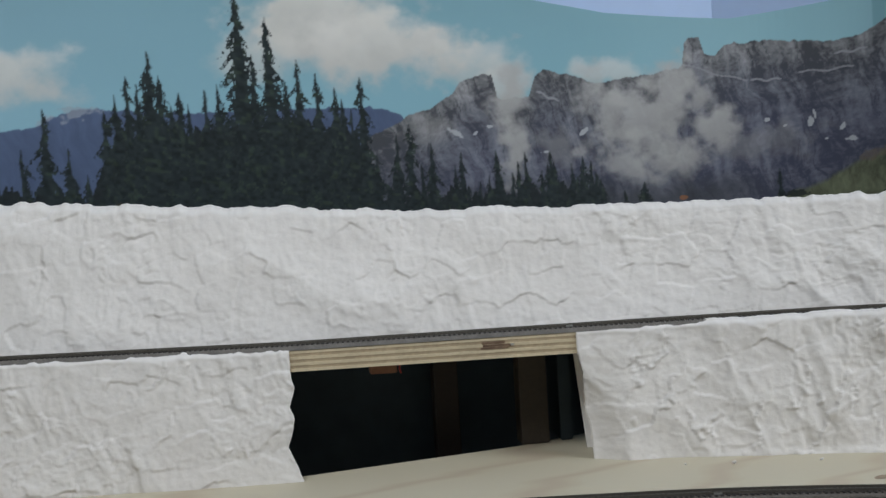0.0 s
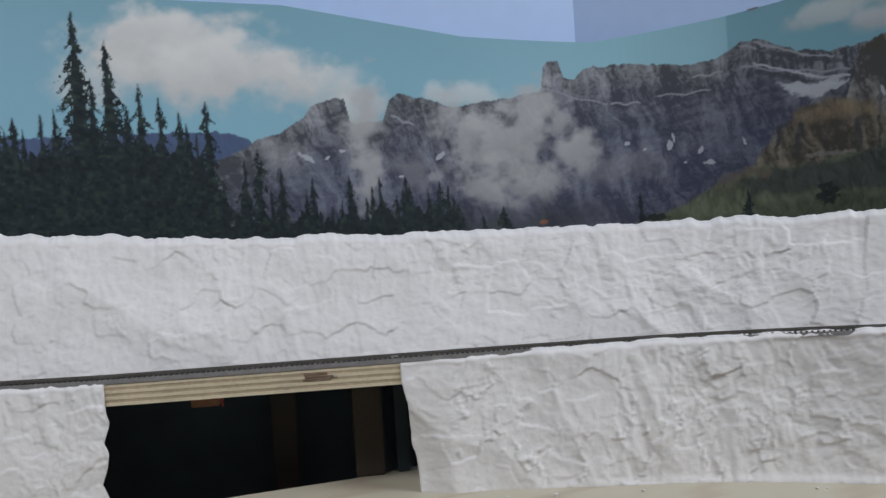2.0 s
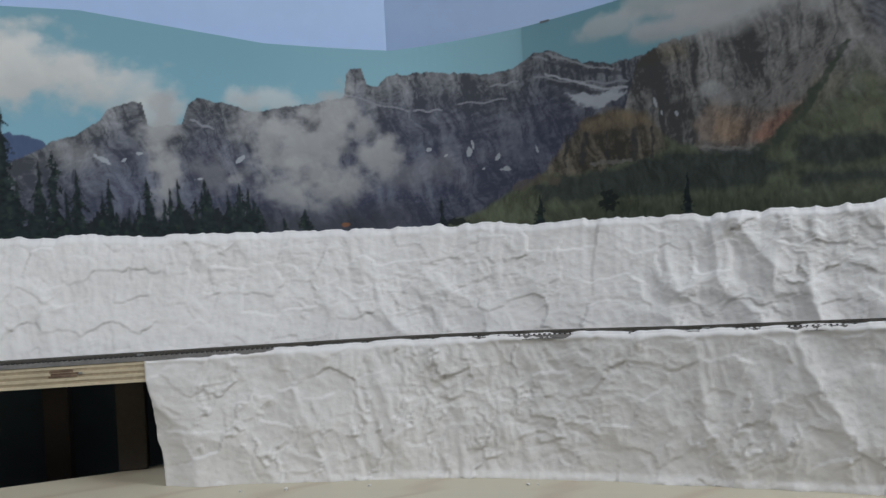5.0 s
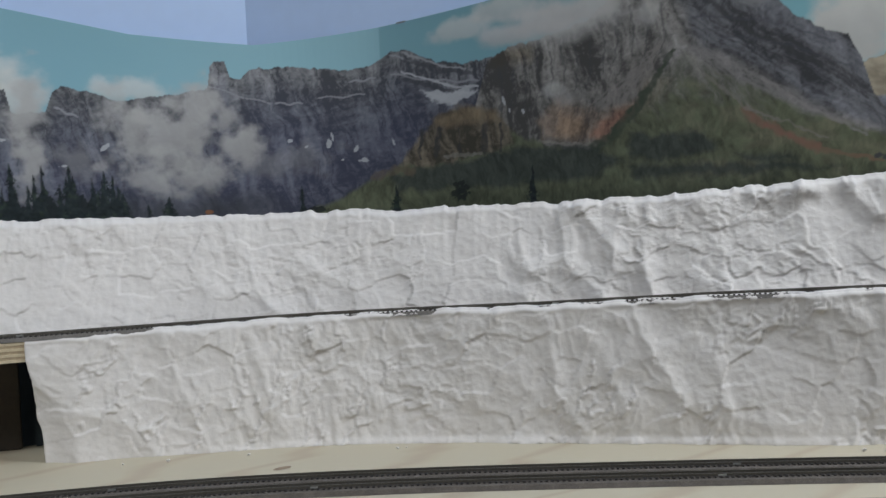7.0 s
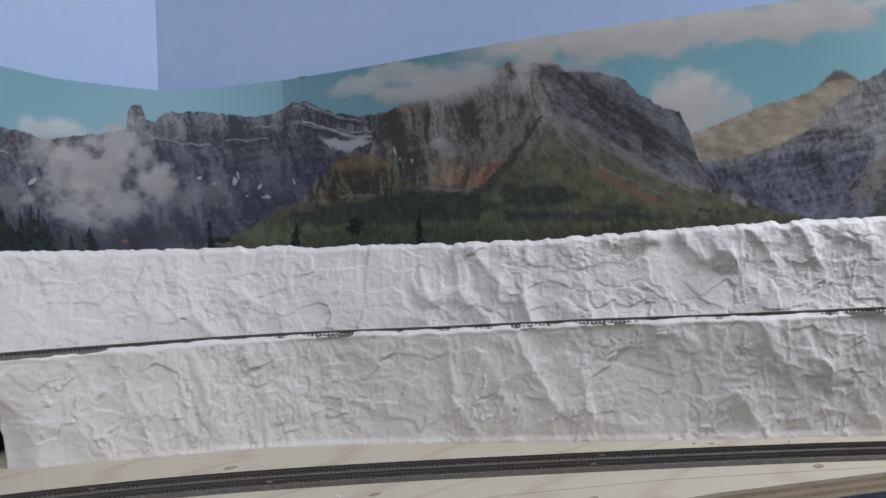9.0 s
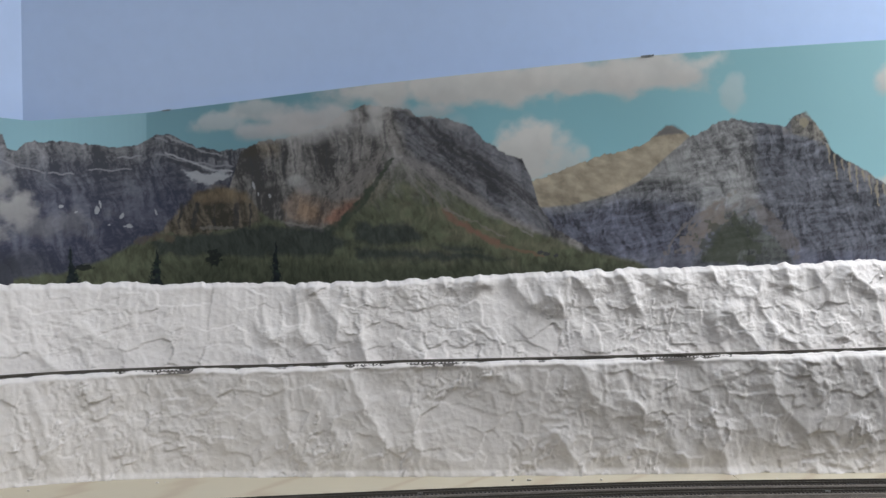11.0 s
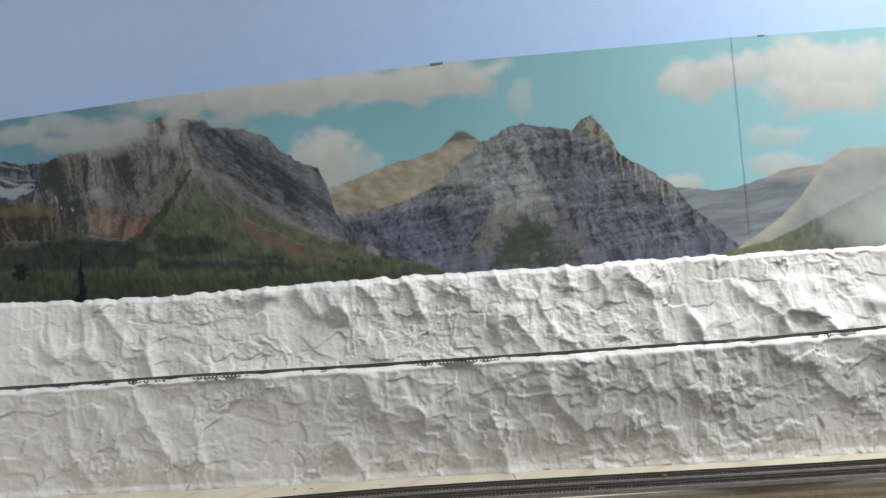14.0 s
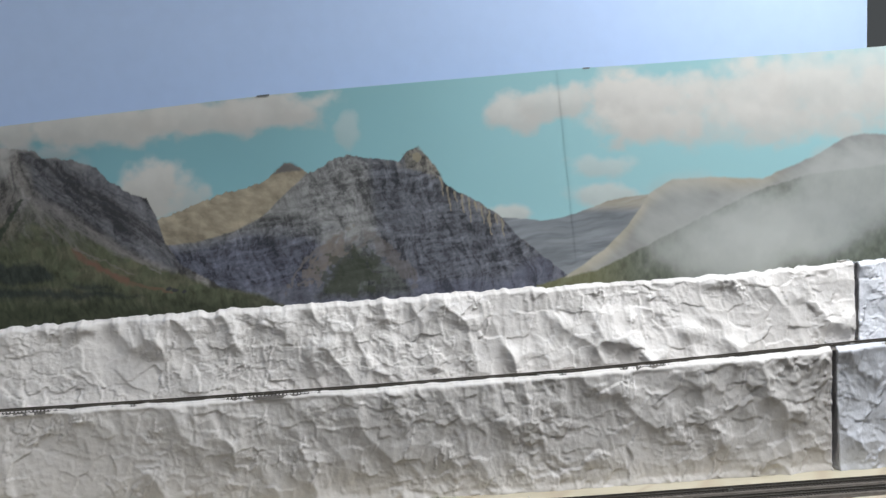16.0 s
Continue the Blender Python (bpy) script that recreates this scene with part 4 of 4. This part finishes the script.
    for deep, drop in ((0.004, -0.0008), (0.009, -0.004), (0.045, -0.0048)) if lower else ((0.003, -0.0008), (0.010, -0.005), (0.07, -0.030)):
        left = (np.maximum(deep - D, 0.0) * taper)[:, None]
        lump = 0.0015 * (fbm(U * 80, U * 0 + deep * 90, seed + 60, 3) - 0.5)
        sheet.append(np.concatenate([last[:, :2] - NB * left - inward, (last[:, 2] + drop + lump)[:, None]], 1))
    end = sheet[0].copy()
    end[:, :2] -= NB * (np.maximum((0.045 if lower else 0.07) - D, 0.0) * taper)[:, None]
    end[:, :2] -= 1.6 * inward
    end[:, 2] = zlow
    sheet.append(end)
    return tagged(grid_mesh(name, np.array(sheet), material), label, "rock wall", "carved plaster rock walls")


S_LEFT, S_RIGHT, S_CRACK, S_CRACK_UP, S_END = along_x(-0.0735), along_x(0.182), along_x(1.612), along_x(1.664), along_x(1.97)
rock_wall("rock_wall", 0.3, S_LEFT, True, "white plaster rock face with a scalloped end at the bridge", PLASTER, 10, side1=0.007, bulge0=0.0045)
rock_wall("rock_wall", S_RIGHT, S_CRACK, True, "white carved plaster rock face along the double track", PLASTER, 20, side0=0.06, side1=0.05, lean0=0.011)
rock_wall("rock_wall", S_CRACK + 0.0065, S_END, True, "fresh bluish-white plaster rock section past the joint", PLASTER_NEW, 30, side0=0.05)
rock_wall("rock_wall", 0.3, S_CRACK_UP, False, "white carved plaster rock face behind the upper track", PLASTER, 40, side1=0.04, crack=(S_CRACK_UP, 0.016))
rock_wall("rock_wall", S_CRACK_UP + 0.0055, S_END, False, "fresh bluish-white upper plaster section past the joint", PLASTER_NEW, 50, side0=0.04, crack=(S_CRACK_UP, 0.016))

# ---------------------------------------------------------------- bench boards
BENCH_A = [(-1.25, 0.905), (-0.3, 0.79), (0.521, 0.626), (0.693, 0.576), (0.895, 0.489), (0.986, 0.452), (1.15, 0.70), (0.95, 0.86), (0.80, 1.00), (0.68, 1.17), (0.50, 1.28), (0.26, 1.26),
           (0.235, 1.125), (0.204, 1.107), (0.132, 1.078), (-0.07, 1.034), (-0.10, 1.05), (-0.12, 1.20), (-1.25, 1.06)]
BENCH_FRONT = [(-1.25, 0.50), (0.30, 0.56), (0.70, 0.515), (0.985, 0.4505), (0.895, 0.4875), (0.693, 0.5745), (0.521, 0.6245), (-0.3, 0.7885), (-1.25, 0.9035)]
BENCH_B = [(0.987, 0.4515), (1.222, 0.316), (1.55, 0.105), (2.0, -0.185), (2.05, 0.0), (1.86, 0.25), (1.43, 0.53), (1.151, 0.7)]


def board(outline, label, plies=5, thick=0.018):
    """A plywood board: its face sheet, and the stack of plies that shows at its edges."""
    ob = new("plywood_board")
    tagged(ob, label, "plywood board", "bench boards")
    each = thick / plies
    cx, cy = np.mean([p[0] for p in outline]), np.mean([p[1] for p in outline])
    for k in range(plies):
        grow = 1.0 if k % 2 == 0 else 0.9993
        ring = [(cx + (x - cx) * grow, cy + (y - cy) * grow) for x, y in outline]
        part("ply", prism(ring, -thick + k * each, -thick + (k + 1) * each - 0.0001), BENCH_PLY if k == plies - 1 else (PLY_LIGHT, PLY_DARK)[k % 2], ob)
    return ob


board(BENCH_A, "pale plywood benchtop board under the double track")
board(BENCH_FRONT, "pale plywood board along the bench's front")
board(BENCH_B, "narrow plywood board with its striped edge showing", 9, 0.045)


def ribbon(line, s0, s1, near, far, z_low, z_high, follow, step=0.008, taper=0.0):
    """A strip along a plan line, between two offsets behind it; taper: how much its foot is wider than its top."""
    ss = np.linspace(s0, s1, max(2, int((s1 - s0) / step)))
    sl, pl, nl = line
    q = np.stack([np.interp(ss, sl, pl[:, k]) for k in (0, 1)], 1)
    n = np.stack([np.interp(ss, sl, nl[:, k]) for k in (0, 1)], 1)
    bm = bmesh.new()
    rings = []
    for (px, py), (nx, ny) in zip(q, n):
        zt = float(track_z(px)) if follow else 0.0
        rings.append([bm.verts.new((px - nx * o, py - ny * o, zt + z)) for o, z in ((near - taper, z_low), (far + taper, z_low), (far, z_high), (near, z_high))])
    for a, b in zip(rings, rings[1:]):
        for k in range(4):
            bm.faces.new((a[k], a[(k + 1) % 4], b[(k + 1) % 4], b[k]))
    bm.faces.new(rings[0])
    bm.faces.new(rings[-1])
    bmesh.ops.recalc_face_normals(bm, faces=bm.faces[:])
    return bm


UPPER = (S, LINE, NORMAL)
bridge = tagged(new("bridge_deck"), "plywood bridge deck with striped plies and a dark burn mark", "bridge deck")
for k in range(7):
    part("ply", ribbon(UPPER, S_LEFT - 0.001, S_RIGHT - 0.004, 0.0120 + 0.0006 * (k % 2), 0.0163, -0.0225 + 0.0026 * k, -0.0200 + 0.0026 * k, True), (PLY_LIGHT, PLY_DARK)[k % 2], bridge)
part("deck", ribbon(UPPER, S_LEFT - 0.001, S_RIGHT + 0.004, 0.0165, 0.13, -0.022, -0.0065, True), PLY_LIGHT, bridge)
for a, b in ((0.31, S_LEFT - 0.0015), (S_RIGHT + 0.0045, S_END - 0.01)):
    part("deck", ribbon(UPPER, a, b, 0.034, 0.13, -0.022, -0.0065, True), PLY_LIGHT, bridge)
burn_at = along_x(0.108)
for a, b, z0, z1 in ((-0.018, 0.006, -0.0142, -0.0124), (-0.016, 0.011, -0.0121, -0.0101), (-0.017, 0.003, -0.0098, -0.0076)):
    part("burn_mark", ribbon(UPPER, burn_at + a, burn_at + b, 0.0116, 0.0119, z0, z1, True, 0.002), BURN, bridge, "dark scorched knot in the plies")
part("screw_head", ribbon(UPPER, burn_at + 0.008, burn_at + 0.011, 0.0110, 0.0119, -0.0120, -0.0102, True, 0.001), STEEL, bridge)

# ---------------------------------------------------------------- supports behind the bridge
tagged(part("wood_post", box(0.137, 1.080, 0.0, 0.164, 1.105, 0.0945, 0.001), POST), "tan wooden post under the bridge deck, darkened for the shade there", "post", "bridge posts")
tagged(part("wood_post", box(0.062, 1.130, -0.5, 0.086, 1.155, 0.0945, 0.001), POST_BROWN), "brown wooden post behind the bench, darkened for the shade there", "post", "bridge posts")
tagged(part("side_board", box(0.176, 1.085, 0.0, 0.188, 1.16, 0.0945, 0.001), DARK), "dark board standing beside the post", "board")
tagged(part("wood_block", box(-0.004, 1.034, 0.0845, 0.020, 1.058, 0.0946, 0.001), BLOCK), "small orange-brown wooden block under the deck", "block")

# ---------------------------------------------------------------- tracks


def track(label, line, s0, s1, middle, follow, z0, bed_half, joints=(), bed_material=CORK):
    """One narrow track: cork roadbed, ties, two rails and bright rail joiners."""
    ob = tagged(new("railway_track"), label, "track", "model railway tracks")
    part("roadbed", ribbon(line, s0, s1, middle - bed_half, middle + bed_half, z0, z0 + 0.0036, follow, 0.008, 0.0025), bed_material, ob, "dusty cork roadbed")
    top = z0 + 0.0036
    for side in (-0.0047, 0.0047):
        part("rail", ribbon(line, s0, s1, middle + side - 0.00045, middle + side + 0.00045, top + 0.0010, top + 0.0028, follow, 0.008), RAIL, ob)
    sl, pl, nl = line
    verts, faces = [], []
    rnd = random.Random(3)
    for s in np.arange(s0 + 0.003, s1 - 0.003, 0.0044):
        px, py = np.interp(s, sl, pl[:, 0]), np.interp(s, sl, pl[:, 1])
        nx, ny = np.interp(s, sl, nl[:, 0]), np.interp(s, sl, nl[:, 1])
        zt = (float(track_z(px)) if follow else 0.0) + top
        tx, ty = -ny, nx
        k = len(verts)
        skew = rnd.uniform(-0.0002, 0.0002)
        for dz in (-0.0002, 0.0010):
            for o, w in ((-0.0083, -0.0010), (0.0083, -0.0010), (0.0083, 0.0010), (-0.0083, 0.0010)):
                verts.append((px - nx * (middle + o) + tx * (w + skew), py - ny * (middle + o) + ty * (w + skew), zt + dz))
        faces += [(k, k + 3, k + 2, k + 1), (k + 4, k + 5, k + 6, k + 7), (k, k + 1, k + 5, k + 4), (k + 1, k + 2, k + 6, k + 5), (k + 2, k + 3, k + 7, k + 6), (k + 3, k, k + 4, k + 7)]
    me = bpy.data.meshes.new("tie_strip")
    me.from_pydata(verts, [], faces)
    me.materials.append(TIE)
    ties = new("tie_strip", me)
    ties.parent = ob
    tagged(ties, "dark plastic ties", kind="stuff")
    for s in joints:
        part("rail_joiner", ribbon(line, s - 0.003, s + 0.003, middle - 0.0060, middle - 0.0039, top + 0.0008, top + 0.0022, follow, 0.003), STEEL, ob, "bright metal rail joiner")
    return ob


TRACK_LINE = [(-1.0, 1.0), (-0.3, 0.935), (0.13, 0.888), (0.254, 0.868), (0.364, 0.838), (0.51, 0.78), (0.69, 0.695), (0.86, 0.61), (0.949, 0.562), (1.283, 0.352), (1.6, 0.163), (2.0, -0.075)]
LOWER = smooth_line(TRACK_LINE, 0.004)
L_END = LOWER[0][-1] - 0.02


def lower_x(x):
    return float(np.interp(x, LOWER[1][:, 0], LOWER[0]))


track("single narrow track with dark ties on the rock ledge", UPPER, 0.31, S_END - 0.01, 0.0225, True, -0.0040, 0.0088, [along_x(x) for x in (0.168, 0.62, 1.28, 1.64)], CORK_PALE)
track("far track of the pair beside the rock face", LOWER, 0.2, L_END, -0.0165, False, 0.0, 0.0140, [lower_x(x) for x in (0.24, 0.705, 1.17, 1.45)])
track("near track of the pair along the bench edge", LOWER, 0.2, L_END, -0.0495, False, 0.0, 0.0140, [lower_x(x) for x in (0.40, 0.69, 1.09, 1.38)])

# ---------------------------------------------------------------- right end past the mural
door = tagged(new("door_1"), "dark framed white door past the mural's end", "door", kind="structure")
part("frame", box(1.876, 0.215, FLOOR_Z, 1.886, 0.255, 0.57, 0.001), DARK, door)
part("door_panel", box(1.8865, 0.226, FLOOR_Z, 1.925, 0.240, 0.565, 0.001), WHITE, door)
part("upper_panel", box(1.876, 0.215, 0.571, 1.925, 0.25, CEIL_Z, 0.001), GREY, door, "dark grey panel above")

# ---------------------------------------------------------------- small things on the bench
rnd = random.Random(11)


def crumb(x, y, size):
    bm = bmesh.new()
    bmesh.ops.create_icosphere(bm, subdivisions=2, radius=size)
    for v in bm.verts:
        v.co *= 0.7 + 0.6 * noise.noise(v.co * 400 + Vector((x * 90, y * 90, 0)))
        v.co.z *= 0.7
    low = min(v.co.z for v in bm.verts)
    bmesh.ops.translate(bm, verts=bm.verts[:], vec=(x, y, -low))
    return tagged(part("plaster_crumb", bm, PLASTER), "small white crumb of plaster on the plywood bench", "crumb", "plaster crumbs")


crumb(0.418, 0.700, 0.0028)
for _ in range(11):
    s = rnd.uniform(S_RIGHT + 0.05, S_CRACK - 0.1)
    x, y = np.interp(s, S, LINE[:, 0]), np.interp(s, S, LINE[:, 1])
    nx, ny = np.interp(s, S, NORMAL[:, 0]), np.interp(s, S, NORMAL[:, 1])
    o = rnd.uniform(0.016, 0.026)
    crumb(x + nx * o, y + ny * o, rnd.uniform(0.0012, 0.0026))

# dark knots in the bench's face
for board_ob, x, y, r in (("plywood_board", 0.376, 0.866, 0.006), ("plywood_board", 0.45, 0.690, 0.005), ("plywood_board", 0.845, 0.525, 0.006), ("plywood_board.001", 0.60, 0.565, 0.005)):
    bm = bmesh.new()
    bmesh.ops.create_circle(bm, cap_ends=True, segments=14, radius=r, matrix=Matrix.Translation((x, y, 0.0002)) @ Matrix.Rotation(0.4, 4, "Z") @ Matrix.Diagonal((1.5, 0.8, 1, 1)))
    part("knot", bm, KNOT, bpy.data.objects[board_ob], "dark oval knot in the plywood face")

# a loose red wire end by the block under the deck
wire = bpy.data.curves.new("wire", "CURVE")
wire.dimensions, wire.bevel_depth = "3D", 0.0008
sp = wire.splines.new("POLY")
sp.points.add(3)
for pt, co in zip(sp.points, ((0.021, 1.040, 0.0945), (0.0225, 1.036, 0.091), (0.022, 1.034, 0.087), (0.0232, 1.034, 0.084))):
    pt.co = (*co, 1)
wire.materials.append(RED)
tagged(new("wire", wire), "loose end of red wire beside the wooden block", "wire")

# ---------------------------------------------------------------- legs that carry the bench boards
trestle = tagged(new("bench_trestle"), "plain softwood legs under the plywood boards", "trestle")
for x, y, top in ((-1.05, 0.98, -0.018), (-0.55, 0.60, -0.018), (0.35, 0.60, -0.018), (0.55, 1.10, -0.018), (0.90, 0.62, -0.018), (1.30, 0.46, -0.045), (1.75, 0.14, -0.045)):
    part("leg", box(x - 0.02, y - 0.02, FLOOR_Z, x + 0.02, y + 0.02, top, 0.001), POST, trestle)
